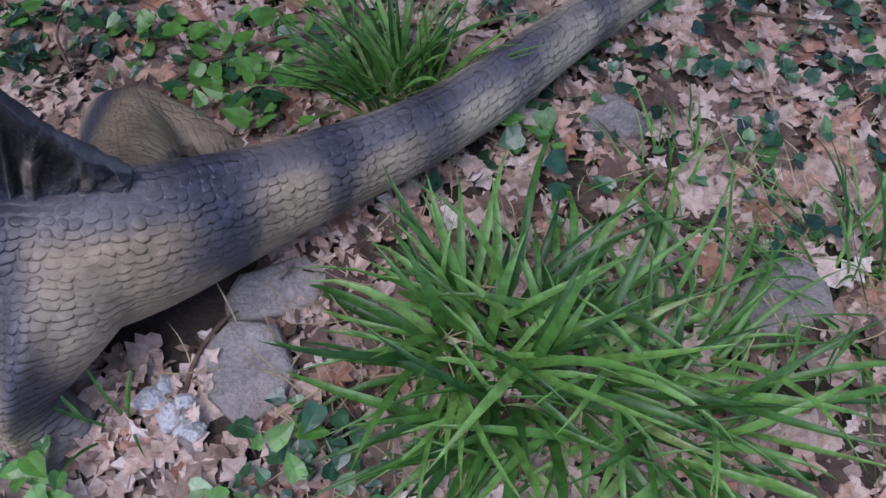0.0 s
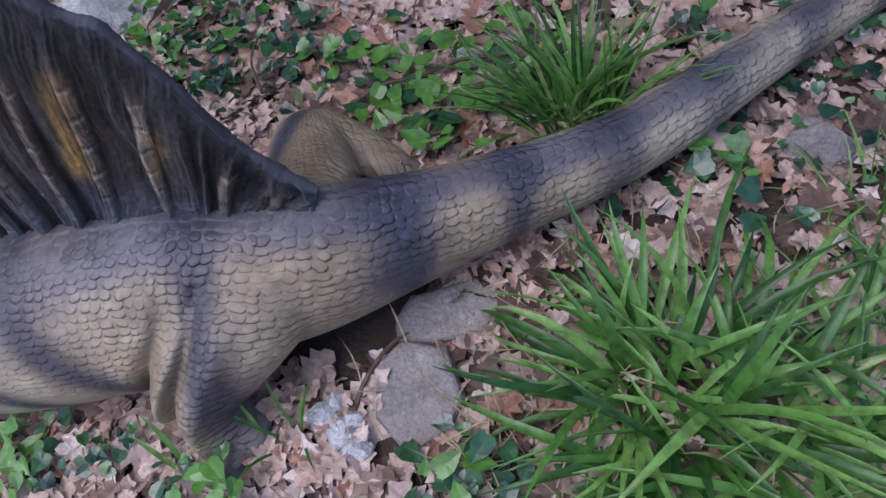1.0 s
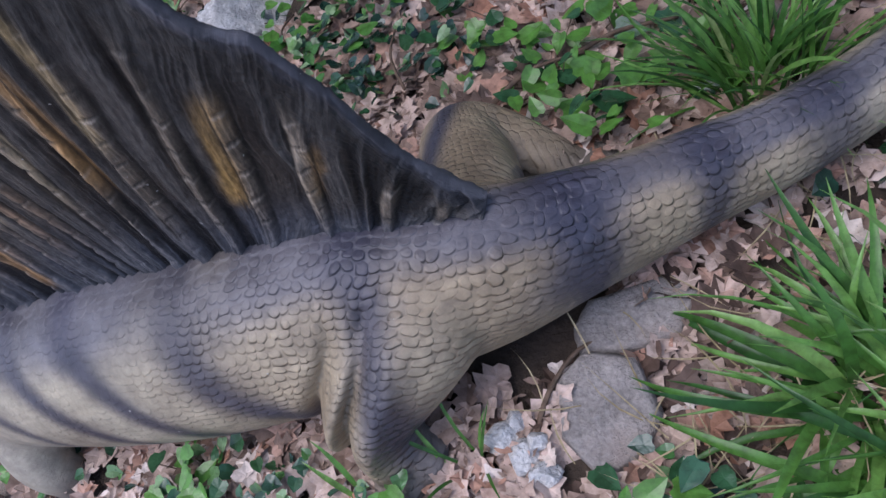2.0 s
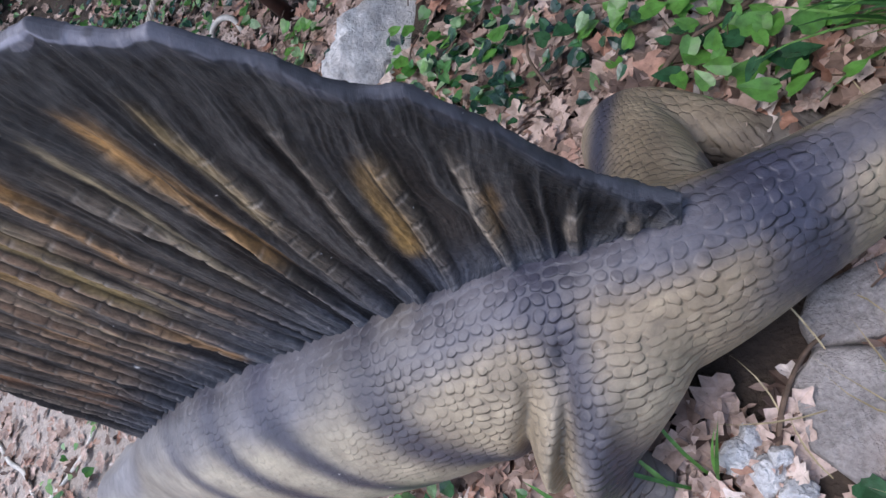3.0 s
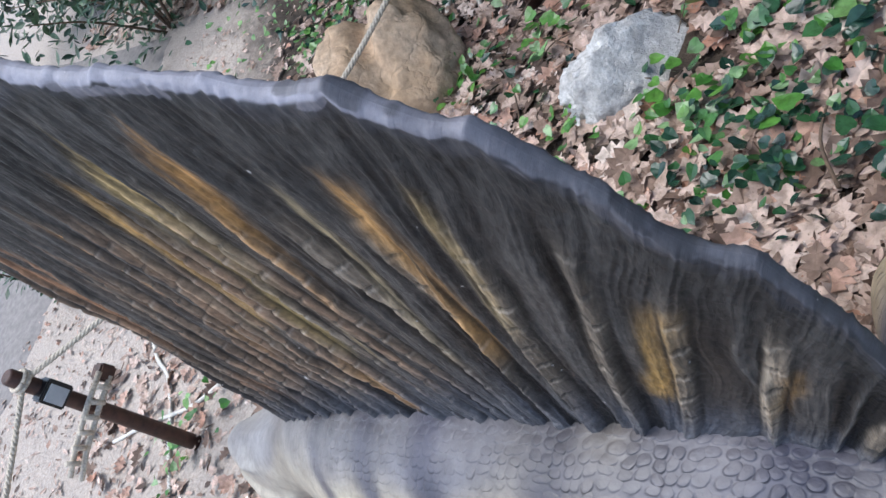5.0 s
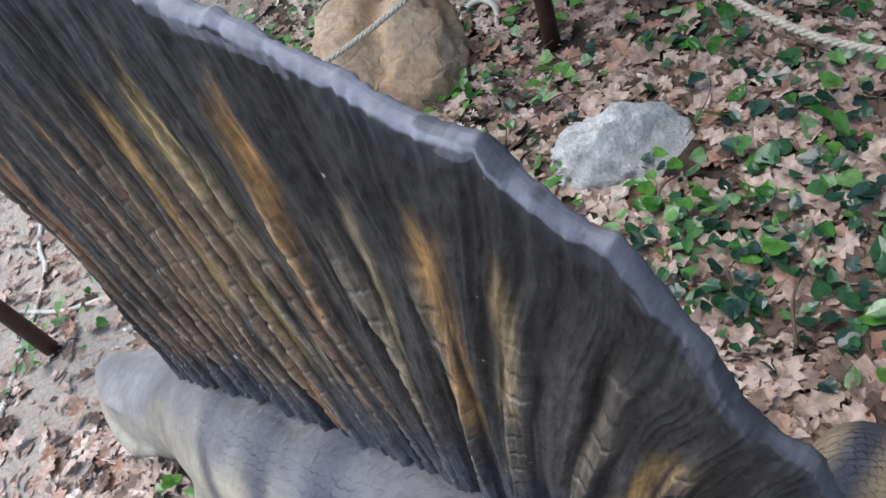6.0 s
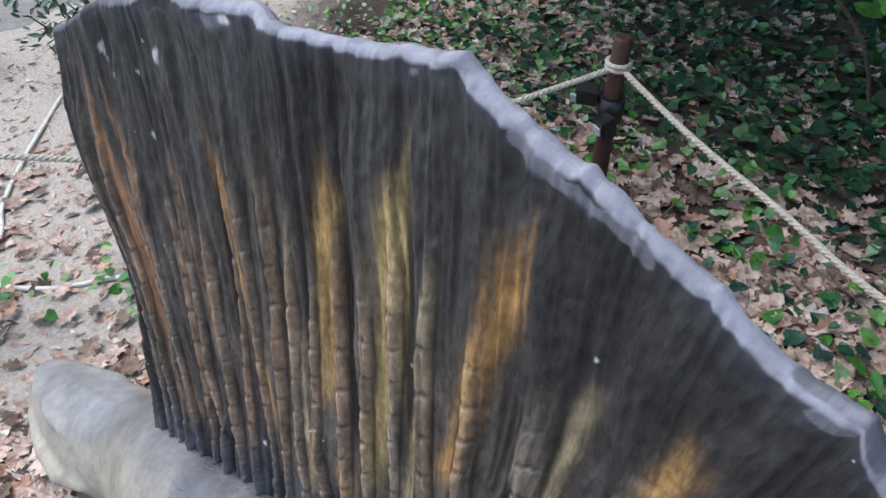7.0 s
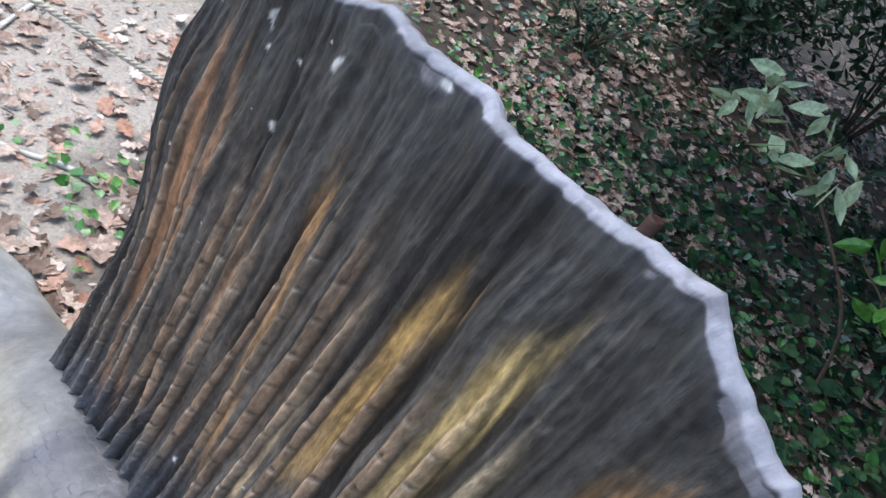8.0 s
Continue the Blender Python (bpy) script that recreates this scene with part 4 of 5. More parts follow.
def ivy_plant(x, y, spread, count, size):
    """A plant whose broad leaves can be told apart: each leaf a part on a creeping stem."""
    root = thing("ivy_plant", pose(x, y, ground_z(x, y)), "young ivy plant with glossy bright green leaves", "ivy", "ivy plants behind the tail")
    z = ground_z(x, y)
    for i in range(count):
        px, py = rnd.gauss(0, spread), rnd.gauss(0, spread)
        h = ground_z(x + px, y + py) - z
        up = h + rnd.uniform(0.03, 0.085)
        ob = scatter("leaf", "ivy", [(px, py, up, rnd.uniform(0, 6.28), rnd.gauss(0, 0.3), rnd.gauss(-0.05, 0.3), 0.8 * size * rnd.uniform(0.6, 1.35))], BRIGHT if rnd.random() < 0.75 else IVY, 0.12)
        ob.parent = root
        if i % 2 == 0:
            bm = bmesh.new()
            tube(bm, [(px * 0.4, py * 0.4, h + 0.01), (px * 0.8, py * 0.8, h + 0.03), (px, py, up - 0.004)], [0.0016, 0.0014, 0.001], 5)
            part("stalk", bm, TWIG, root)


def blades(name, rows, mat, label, seg=6):
    """rows: base x, y, z, heading, length, width, lean at the foot, droop."""
    verts, faces = [], []
    for x, y, z, a, length, wide, lean, droop in rows:
        px, pz, ang = 0.0, 0.0, math.pi / 2 - lean
        twist, sway = rnd.gauss(0, 0.7), rnd.gauss(0, 0.28)
        base = len(verts)
        for i in range(seg + 1):
            f = i / seg
            w = wide * (0.55 + 0.9 * f if f < 0.4 else 0.91 * (1 - ((f - 0.4) / 0.6) ** 1.7) + 0.01) * 0.5
            cx, cy = x + px * math.cos(a + sway * f), y + px * math.sin(a + sway * f)
            tw = a + math.pi / 2 + twist * f
            ox, oy = math.cos(tw) * w, math.sin(tw) * w
            verts += [(cx - ox, cy - oy, z + pz), (cx - 0.0, cy, z + pz - w * 0.45), (cx + ox, cy + oy, z + pz)]
            px += math.cos(ang) * length / seg
            pz += math.sin(ang) * length / seg
            pz = max(pz, 0.004)
            ang -= droop / seg * (0.5 + f)
        for i in range(seg):
            q = base + i * 3
            faces += [(q, q + 1, q + 4, q + 3), (q + 1, q + 2, q + 5, q + 4)]
    return tagged(mesh_object(name, verts, faces, mat), label, "grass", kind="stuff")


def tuft(cx, cy, spread, count, length, wide, lean=0.75, droop=1.5, way=None):
    rows = []
    for i in range(count):
        r, t = spread * math.sqrt(rnd.random()), rnd.uniform(0, 6.28)
        x, y = cx + r * math.cos(t), cy + r * math.sin(t)
        a = (t if r > 0.45 * spread else rnd.uniform(0, 6.28)) + rnd.gauss(0, 0.9)
        if way is not None and rnd.random() < 0.35:
            a = way + rnd.gauss(0, 0.7)
        rows.append((x, y, ground_z(x, y), a, length * rnd.uniform(0.55, 1.15), wide * rnd.uniform(0.6, 1.25), abs(rnd.gauss(lean * (0.4 + r / spread), 0.22)), droop * rnd.uniform(0.5, 1.3)))
    return rows


for plant in ((-0.47, 1.06, 0.07, 24, 0.055), (-0.37, 0.99, 0.055, 20, 0.06), (-0.27, 1.06, 0.06, 16, 0.06), (-0.40, 1.13, 0.06, 14, 0.05), (-0.60, 1.13, 0.06, 12, 0.05), (-0.16, 1.12, 0.06, 12, 0.05), (0.14, 0.90, 0.05, 10, 0.055), (-0.27, 0.27, 0.05, 12, 0.05), (-0.62, 0.26, 0.05, 10, 0.05), (-1.05, 0.31, 0.05, 12, 0.05)):
    ivy_plant(*plant)

blades("grass_tuft", tuft(0.13, 0.46, 0.13, 130, 0.35, 0.0185, 0.75, 1.8) + tuft(0.36, 0.42, 0.15, 100, 0.33, 0.015, 0.75, 1.8) + tuft(0.04, 0.50, 0.06, 34, 0.33, 0.017, 0.65, 1.5) + tuft(0.2, 0.42, 0.22, 130, 0.22, 0.008, 0.9, 1.4), GRASS, "lush bright green grass tuft beside the tail")
blades("grass_tuft", tuft(-0.08, 0.99, 0.07, 120, 0.29, 0.0105, 0.45, 1.0) + tuft(-0.07, 1.0, 0.09, 80, 0.22, 0.006, 0.6, 1.2), GRASS, "fine green grass tuft behind the tail")
blades("grass_tuft", tuft(0.74, 0.60, 0.13, 110, 0.26, 0.007, 0.8, 1.3) + tuft(0.45, 0.80, 0.12, 60, 0.16, 0.006, 0.8, 1.2), GRASS, "thin green grass among dry stalks")
blades("grass_sprig", [(-0.505, 0.37, 0.165, 2.4, 0.22, 0.007, 0.5, 1.6), (-0.50, 0.365, 0.165, 1.4, 0.13, 0.006, 0.3, 0.8), (-0.505, 0.36, 0.165, 0.9, 0.15, 0.007, 0.4, 0.6), (-0.52, 0.355, 0.165, 3.0, 0.2, 0.007, 0.6, 1.2), (-0.545, 0.34, 0.165, 2.2, 0.15, 0.009, 0.5, 1.2), (-0.535, 0.34, 0.165, 4.0, 0.12, 0.007, 0.5, 1.0), (-0.5, 0.36, 0.165, 5.4, 0.1, 0.006, 0.7, 1.0), (-0.7, 0.30, 0.165, 1.9, 0.13, 0.012, 0.5, 1.0), (-0.7, 0.29, 0.165, 2.6, 0.12, 0.011, 0.5, 1.0)], GRASS, "few green grass blades at the hind foot")
straw = []
for cx, cy, sp, n in ((0.02, 0.40, 0.14, 60), (-0.12, 0.48, 0.1, 26), (0.70, 0.62, 0.18, 70), (0.05, 0.84, 0.12, 30), (0.85, 1.05, 0.15, 20), (-0.25, 0.5, 0.08, 12)):
    for i in range(n):
        x, y = rnd.gauss(cx, sp), rnd.gauss(cy, sp)
        straw.append((x, y, ground_z(x, y) + 0.03, rnd.uniform(0, 6.28), rnd.uniform(0.06, 0.2), 0.0032, 1.35, 0.3))
blades("dry_grass", straw, STRAW, "dry straw-coloured grass stalks lying on leaves", 4)


# ---- stones ----
def stone(name, x, y, z, sx, sy, sz, turn, mat, label, rough=0.18, seed=1, flat=0.0, freq=2.2, notch=0.0, peak=0.0):
    bm = bmesh.new()
    bmesh.ops.create_icosphere(bm, subdivisions=5, radius=1.0)
    for v in bm.verts:
        p = v.co.copy()
        n1 = noise.noise(p * freq * 0.6 + Vector((seed, 0, 0)))
        cell = noise.cell(p * freq + Vector((seed * 3, 0, 0)))
        n2 = noise.noise(p * freq * 2.4 + Vector((0, seed, 0)))
        v.co = p * (1 + rough * (1.5 * n1 + 0.6 * n2) + 0.4 * rough * noise.noise(p * freq * 6) + 0.22 * rough * noise.noise(p * freq * 13))
        # a few broken faces
        for k in range(5):
            d = Vector((math.sin(seed * 1.7 + k * 2.4), math.cos(seed * 2.3 + k * 1.9), math.sin(k * 1.3 + seed) * 0.8 + 0.2)).normalized()
            h = v.co.dot(d) - (0.74 + 0.06 * math.sin(k * 5 + seed) + 0.03 * n2)
            if h > 0:
                v.co -= d * h * 0.9
        if flat and v.co.z > 1 - flat:
            v.co.z = 1 - flat + (v.co.z - 1 + flat) * 0.12
        if notch and v.co.z > 0:
            v.co.z -= notch * v.co.z * math.exp(-((v.co.x - 0.1) / 0.16) ** 2)
        thin = 1 - peak * v.co.z
        v.co = Vector((v.co.x * sx * thin, v.co.y * sy * thin, v.co.z * sz))
    for f in bm.faces:
        f.smooth = True
    me = bpy.data.meshes.new(name)
    bm.to_mesh(me)
    bm.free()
    me.materials.append(mat)
    ob = new(name, me)
    ob.matrix_basis = pose(x, y, z, 0, 0, turn)
    return tagged(ob, label, "stone")


stone("limestone_rock", -1.310, 1.458, 0.000, 0.22, 0.16, 0.18, 25, LIMESTONE, "pale grey rough limestone rock among ivy", 0.24, 3, freq=2.6, peak=0.26)
stone("sandstone_boulder", -2.26, 1.60, -0.04, 0.275, 0.20, 0.27, 34, SANDSTONE, "smooth tan cracked sandstone boulder beside the fence post", 0.12, 5, notch=0.3, peak=0.18)
def slab(x, y, z, sx, sy, thick, turn, seed, label):
    """A flat broken slab: angular outline, chipped rim, gently uneven top."""
    pick = random.Random(seed)
    corner = [(i + pick.uniform(-0.3, 0.3)) * 2 * math.pi / 7 for i in range(7)]
    reach = [pick.uniform(0.86, 1.12) for _ in corner]
    hull = [Vector((r * math.cos(a), r * math.sin(a), 0)) for a, r in zip(corner, reach)]
    rim = []
    for a, b in zip(hull, hull[1:] + hull[:1]):
        rim += [a.lerp(b, k / 6) for k in range(6)]
    bm = bmesh.new()
    rings = []
    for f, h in ((1.02, -1.0), (1.05, -0.2), (1.0, 0.55), (0.95, 0.9), (0.8, 1.0), (0.55, 1.02), (0.28, 1.0)):
        ring = []
        for p in rim:
            q = p * f * (1 + 0.035 * noise.noise(p * 5 + Vector((seed, h * 2, 0))))
            lump = 0.25 * noise.noise(q * 1.8 + Vector((seed, 0, 0))) + 0.14 * noise.noise(q * 6 + Vector((0, seed, 0)))
            ring.append(bm.verts.new((q.x * sx, q.y * sy, thick * (h + (lump if h > 0 else 0)))))
        rings.append(ring)
    n = len(rim)
    for a, b in zip(rings, rings[1:]):
        for k in range(n):
            bm.faces.new((a[k], a[(k + 1) % n], b[(k + 1) % n], b[k])).smooth = True
    bm.faces.new(rings[-1])
    ob = part("flagstone", bm, GREYSTONE, None)
    ob.matrix_basis = pose(x, y, z, 3, -2, turn)
    tagged(ob, label, "stone")


slab(-0.318, 0.445, 0.18, 0.075, 0.108, 0.018, 14, 4, "flat grey-brown broken slab lying in dry leaves")
for k, (x, y, sx, sy, turn) in enumerate(((-0.472, 0.400, 0.034, 0.026, 20), (-0.435, 0.372, 0.030, 0.024, 70), (-0.402, 0.350, 0.026, 0.020, 10), (-0.452, 0.425, 0.022, 0.018, 130), (-0.418, 0.397, 0.020, 0.016, 45))):
    stone("limestone_rock", x, y, 0.182, sx, sy, 0.022, turn, LIMESTONE, "small white broken limestone by the hind foot", 0.13, 4 + k, freq=2.0)
stone("grey_stone", 0.335, 0.945, 0.17, 0.075, 0.055, 0.08, 5, GREYSTONE, "small upright grey stone among fallen leaves", 0.15, 7)
slab(0.585, 0.575, 0.185, 0.10, 0.075, 0.02, 15, 9, "flat grey stone half hidden by grass")
slab(-0.285, 0.595, 0.175, 0.11, 0.055, 0.02, 24, 11, "grey stone slab beneath the root of the tail")
stone("pebble", -0.352, 0.905, 0.17, 0.022, 0.018, 0.015, 0, LIMESTONE, "small white pebble by the hind foot", 0.2, 12)


# ---- twigs ----
def twig(points, r, label="thin dry brown twig lying on leaves"):
    rows = [spline([(x, y, ground_z(x, y) + dz) for x, y, dz in points], i / 12) for i in range(13)]
    bm = bmesh.new()
    tube(bm, rows, [r * (1 - 0.5 * i / 12) for i in range(13)], 7)
    ob = part("twig", bm, TWIG, None)
    tagged(ob, label, "twig", "twigs on the ground")


twig([(0.06, 1.115, 0.03), (0.12, 1.085, 0.035), (0.19, 1.055, 0.03)], 0.009, "pale broken stick lying on leaves")
twig([(-0.44, 1.08, 0.03), (-0.33, 1.125, 0.05), (-0.22, 1.15, 0.04)], 0.006)
twig([(-0.56, 1.0, 0.03), (-0.48, 1.06, 0.05), (-0.38, 1.1, 0.04)], 0.006)
twig([(-0.42, 0.40, 0.02), (-0.40, 0.47, 0.035), (-0.36, 0.54, 0.03), (-0.30, 0.57, 0.02)], 0.005, "curved reddish-brown root by the flat stone")
twig([(-0.75, 1.08, 0.04), (-0.79, 1.16, 0.06), (-0.8, 1.27, 0.04)], 0.004)
twig([(0.62, 1.22, 0.03), (0.8, 1.17, 0.05), (1.0, 1.18, 0.04)], 0.004)
for i in range(46):
    x, y, a, n = rnd.uniform(-2.2, 1.0), rnd.uniform(0.9, 2.2), rnd.uniform(0, 6.28), rnd.uniform(0.05, 0.13)
    b = a + rnd.gauss(0, 0.4)
    twig([(x, y, 0.03), (x + n * math.cos(a), y + n * math.sin(a), 0.045), (x + n * (math.cos(a) + math.cos(b)), y + n * (math.sin(a) + math.sin(b)), 0.03)], rnd.uniform(0.0015, 0.0032))


# ---- rope fence ----
def fence_post(x, y, z0, z1, lean, label):
    root = thing("fence_post", pose(x, y, z0), label, "fence post", "posts of the rope fence")
    h = z1 - z0
    bm = bmesh.new()
    tube(bm, [(0, 0, -0.08), (lean * 0.3, 0, h * 0.3), (lean * 0.7, 0, h * 0.7), (lean * 0.985, 0, h - 0.006), (lean, 0, h)], [0.026, 0.025, 0.024, 0.024, 0.019], 16)
    part("shaft", bm, POST_WOOD, root)
    return root, h


def box(bm, c, size, turn=0.0, tilt=0.0, bevel=0.004):
    made = bmesh.ops.create_cube(bm, size=1.0)["verts"]
    m = Matrix.Translation(c) @ Euler((tilt, 0, turn)).to_matrix().to_4x4() @ Matrix.Diagonal((*size, 1))
    bmesh.ops.transform(bm, matrix=m, verts=made)
    bmesh.ops.bevel(bm, geom=list({e for v in made for e in v.link_edges}), offset=bevel, segments=2, affect="EDGES")


def rope_ring(x, z, r=0.03):
    bm = bmesh.new()
    for k in range(2):
        pts = [(x + r * math.cos(i * math.pi / 10), r * math.sin(i * math.pi / 10), z + 0.012 * k) for i in range(21)]
        tube(bm, pts, [0.0065] * 21, 8)
    return bm


post, h = fence_post(-1.80, 1.85, -0.10, 0.475, 0.012, "dark brown wooden post with a black spotlight clamp and rope")
part("rope_loop", rope_ring(0.01, h - 0.085), ROPE, post, "beige rope loop")
bm = bmesh.new()
tube(bm, [(0.008, 0, 0.33), (0.008, 0, 0.40)], [0.036, 0.036], 18)
part("clamp", bm, BLACK_PLASTIC, post, "black plastic clamp band")
bm = bmesh.new()
box(bm, (-0.05, -0.035, 0.395), (0.06, 0.045, 0.05), 0.5, 0.3)
lamp = part("spotlight", bm, BLACK_PLASTIC, post, "small black spotlight head")
bm = bmesh.new()
box(bm, (-0.064, -0.062, 0.385), (0.034, 0.006, 0.03), 0.5, 0.3, 0.001)
part("lens", bm, SCREEN, lamp, "pale grey lens")
bm = bmesh.new()
box(bm, (0.03, -0.045, 0.335), (0.055, 0.045, 0.06), -0.3, 0.2)
lamp = part("spotlight", bm, BLACK_PLASTIC, post, "small black spotlight head")
bm = bmesh.new()
box(bm, (0.024, -0.071, 0.33), (0.032, 0.006, 0.024), -0.3, 0.2, 0.001)
part("lens", bm, SCREEN, lamp, "pale grey lens")

post, h = fence_post(-2.66, 0.295, -0.22, 0.45, 0.03, "reddish brown wooden post with a small lamp and tied rope")
part("rope_loop", rope_ring(0.028, h - 0.05), ROPE, post, "beige rope loop")
bm = bmesh.new()
box(bm, (0.05, 0.0, h - 0.13), (0.05, 0.07, 0.075), 0.1, 0.0)
lamp = part("spotlight", bm, BLACK_PLASTIC, post, "small black-framed lamp")
bm = bmesh.new()
box(bm, (0.077, 0.0, h - 0.13), (0.006, 0.05, 0.055), 0.1, 0.0, 0.001)
part("lens", bm, SCREEN, lamp, "pale grey lens")
# tied-off rope with a short ladder of knots across the post
bm = bmesh.new()
for s in (-0.018, 0.018):
    tube(bm, [(0.05, 0.10, h - 0.24 + s), (0.062, 0.0, h - 0.25 + s), (0.055, -0.12, h - 0.28 + s), (0.05, -0.2, h - 0.31 + s)], [0.009] * 4, 8)
for k in range(6):
    y = 0.07 - k * 0.045
    tube(bm, [(0.064, y, h - 0.27 - 0.1 * abs(0.07 - y)), (0.066, y - 0.012, h - 0.23 - 0.1 * abs(0.07 - y))], [0.008, 0.008], 8)
part("knotted_rope", bm, ROPE, post, "cream knotted rope tie")
bm = bmesh.new()
box(bm, (0.03, 0.10, h - 0.245), (0.05, 0.05, 0.05), 0.2, 0.1, 0.006)
part("cleat", bm, POST_WOOD, post, "brown wooden cleat")
fence_post(-0.45, 1.62, 0.14, 0.46, 0.0, "dark brown wooden post carrying a beige rope")


def rope(points, r, name, mat, label, category, ground=False, strands=True):
    m = 60
    rows = [spline(points, i / m) for i in range(m + 1)]
    if ground:
        rows = [(p[0], p[1], ground_z(p[0], p[1]) + r + p[2]) for p in rows]
    bm = bmesh.new()
    if strands:
        # three twisted strands
        total = [0.0]
        for a, b in zip(rows, rows[1:]):
            total.append(total[-1] + math.dist(a, b))
        steps = max(60, int(total[-1] / 0.006))
        for k in range(3):
            pts = []
            for i in range(steps + 1):
                d = total[-1] * i / steps
                j = min(int(np.searchsorted(total, d, side="right")) - 1, m - 1)
                f = (d - total[j]) / max(total[j + 1] - total[j], 1e-6)
                p = Vector(rows[j]).lerp(Vector(rows[j + 1]), f)
                t = (Vector(rows[j + 1]) - Vector(rows[j])).normalized()
                side = t.cross(Vector((0, 0, 1))).normalized()
                up = side.cross(t)
                a = d / 0.045 * 2 * math.pi + k * 2.094
                pts.append(p + (side * math.cos(a) + up * math.sin(a)) * r * 0.5)
            tube(bm, pts, [r * 0.56] * len(pts), 6)
    else:
        tube(bm, rows, [r] * len(rows), 8)
    tagged(part(name, bm, mat, None), label, category)


rope([(-1.788, 1.85, 0.39), (-1.90, 1.63, 0.335), (-2.05, 1.36, 0.262), (-2.2, 1.08, 0.24), (-2.36, 0.80, 0.275), (-2.5, 0.55, 0.335), (-2.63, 0.30, 0.40)], 0.0082, "fence_rope", ROPE, "beige twisted hemp rope sagging between two posts", "rope")
rope([(-1.788, 1.85, 0.39), (-1.5, 1.76, 0.365), (-1.22, 1.69, 0.35), (-0.92, 1.60, 0.345), (-0.66, 1.60, 0.37), (-0.45, 1.62, 0.40)], 0.0082, "fence_rope", ROPE, "beige twisted hemp rope running from the dark post", "rope")
rope([(-2.63, 0.295, 0.40), (-2.55, 0.05, 0.34), (-2.45, -0.25, 0.28), (-2.35, -0.6, 0.27), (-2.2, -1.0, 0.36)], 0.0082, "fence_rope", ROPE, "beige twisted hemp rope leading off past the path", "rope")
fence_post(-2.2, -1.02, -0.18, 0.42, 0.0, "dark brown wooden post beyond the statue's head")
rope([(-4.6, 1.45, 0.0), (-4.15, 1.10, 0.0), (-3.42, 0.58, 0.0), (-3.12, 0.46, 0.0), (-2.92, 0.31, 0.0), (-2.5, -0.02, 0.0), (-2.1, -0.4, 0.0)], 0.009, "ground_rope", WHITE_CABLE, "pale straight rope lying on the trodden earth", "rope", True)
rope([(-3.3, 0.16, 0.0), (-3.02, 0.31, 0.0), (-2.8, 0.40, 0.005), (-2.69, 0.50, 0.0), (-2.6, 0.64, 0.0), (-2.5, 0.72, 0.0)], 0.008, "ground_cable", WHITE_CABLE, "white cable lying on the ground near the head", "cable", True, False)
rope([(-2.29, 1.95, -0.03), (-2.26, 2.0, 0.02), (-2.2, 2.02, 0.03), (-2.13, 1.99, 0.02), (-2.10, 1.93, -0.03)], 0.011, "hose_end", WHITE_CABLE, "bent white plastic hose end by the boulder", "hose", True, False)


# ---- path ----
def build_path():
    xs = [-4.75 - 0.25 * i for i in range(20)]
    ys = [-6 + 0.25 * j for j in range(35)]
    verts = []
    for y in ys:
        for i, x in enumerate(xs):
            px = x + 0.12 * noise.noise((0, y * 1.5, 4)) - 0.25 * (y - 1)
            verts.append((px, y, ground_z(px, y) + (0.012 if i else -0.02)))
    w = len(xs)
    faces = [(j * w + i, (j + 1) * w + i, (j + 1) * w + i + 1, j * w + i + 1) for j in range(len(ys) - 1) for i in range(w - 1)]
    tagged(mesh_object("path", verts, faces, ASPHALT), "smooth grey garden path", "path", kind="structure")


build_path()


# ---- shrubs ----
def shrub(x, y, r, h, leaves, size, mat, label, stems=7, kind="plain", lift=0.1):
    z = ground_z(x, y)
    root = thing("shrub", pose(x, y, z), label, "shrub")
    tips = []
    for i in range(stems):
        a = i * 2.4 + rnd.gauss(0, 0.2)
        d = r * rnd.uniform(0.35, 0.95)
        pts = [(0.03 * math.cos(a), 0.03 * math.sin(a), -0.03), (d * 0.45 * math.cos(a), d * 0.45 * math.sin(a), h * 0.45), (d * math.cos(a + 0.2), d * math.sin(a + 0.2), h * rnd.uniform(0.6, 1.0))]
        rows = [spline(pts, k / 10) for k in range(11)]
        bm = bmesh.new()
        tube(bm, rows, [0.012 * (1 - 0.08 * k) for k in range(11)], 7)
        part("stem", bm, TWIG, root)
        tips += [rows[k] for k in range(3, 11)]
    rows = []
    for i in range(leaves):
        p = rnd.choice(tips)
        rows.append((p[0] + rnd.gauss(0, r * 0.22), p[1] + rnd.gauss(0, r * 0.22), max(lift * 0.3, p[2] + rnd.gauss(0, r * 0.2)), rnd.uniform(0, 6.28), rnd.gauss(0, 0.5), rnd.gauss(-0.1, 0.5), size * rnd.uniform(0.6, 1.25)))
    crown = scatter("foliage", kind, rows, mat, 0.12)
    crown.parent = root
    return root


shrub(-4.15, 1.22, 0.3, 0.36, 460, 0.06, SHRUB, "small dark green shrub beside the trodden earth")
shrub(-5.4, 2.6, 0.85, 1.0, 1500, 0.08, SHRUB, "large blue-green shrub in the shade")
shrub(-4.6, 0.70, 0.17, 0.42, 190, 0.07, SHRUB, "small dark green shrub at the path's edge")
# tall back shrubs, height and density added to block sky over the far ground
shrub(-2.0, 5.0, 1.1, 2.2, 4200, 0.11, SHRUB, "large dark green shrub at the back of the wood", 12)
shrub(-0.5, 4.2, 1.0, 2.2, 4200, 0.11, SHRUB, "large dark shrub with broad green leaves", 12)
shrub(-3.6, 6.4, 1.4, 2.6, 4200, 0.12, SHRUB, "tall dark green shrub far behind the fence", 12)
shrub(-1.0, 6.4, 1.5, 3.0, 4600, 0.12, SHRUB, "tall dense dark shrub closing the wood", 12)
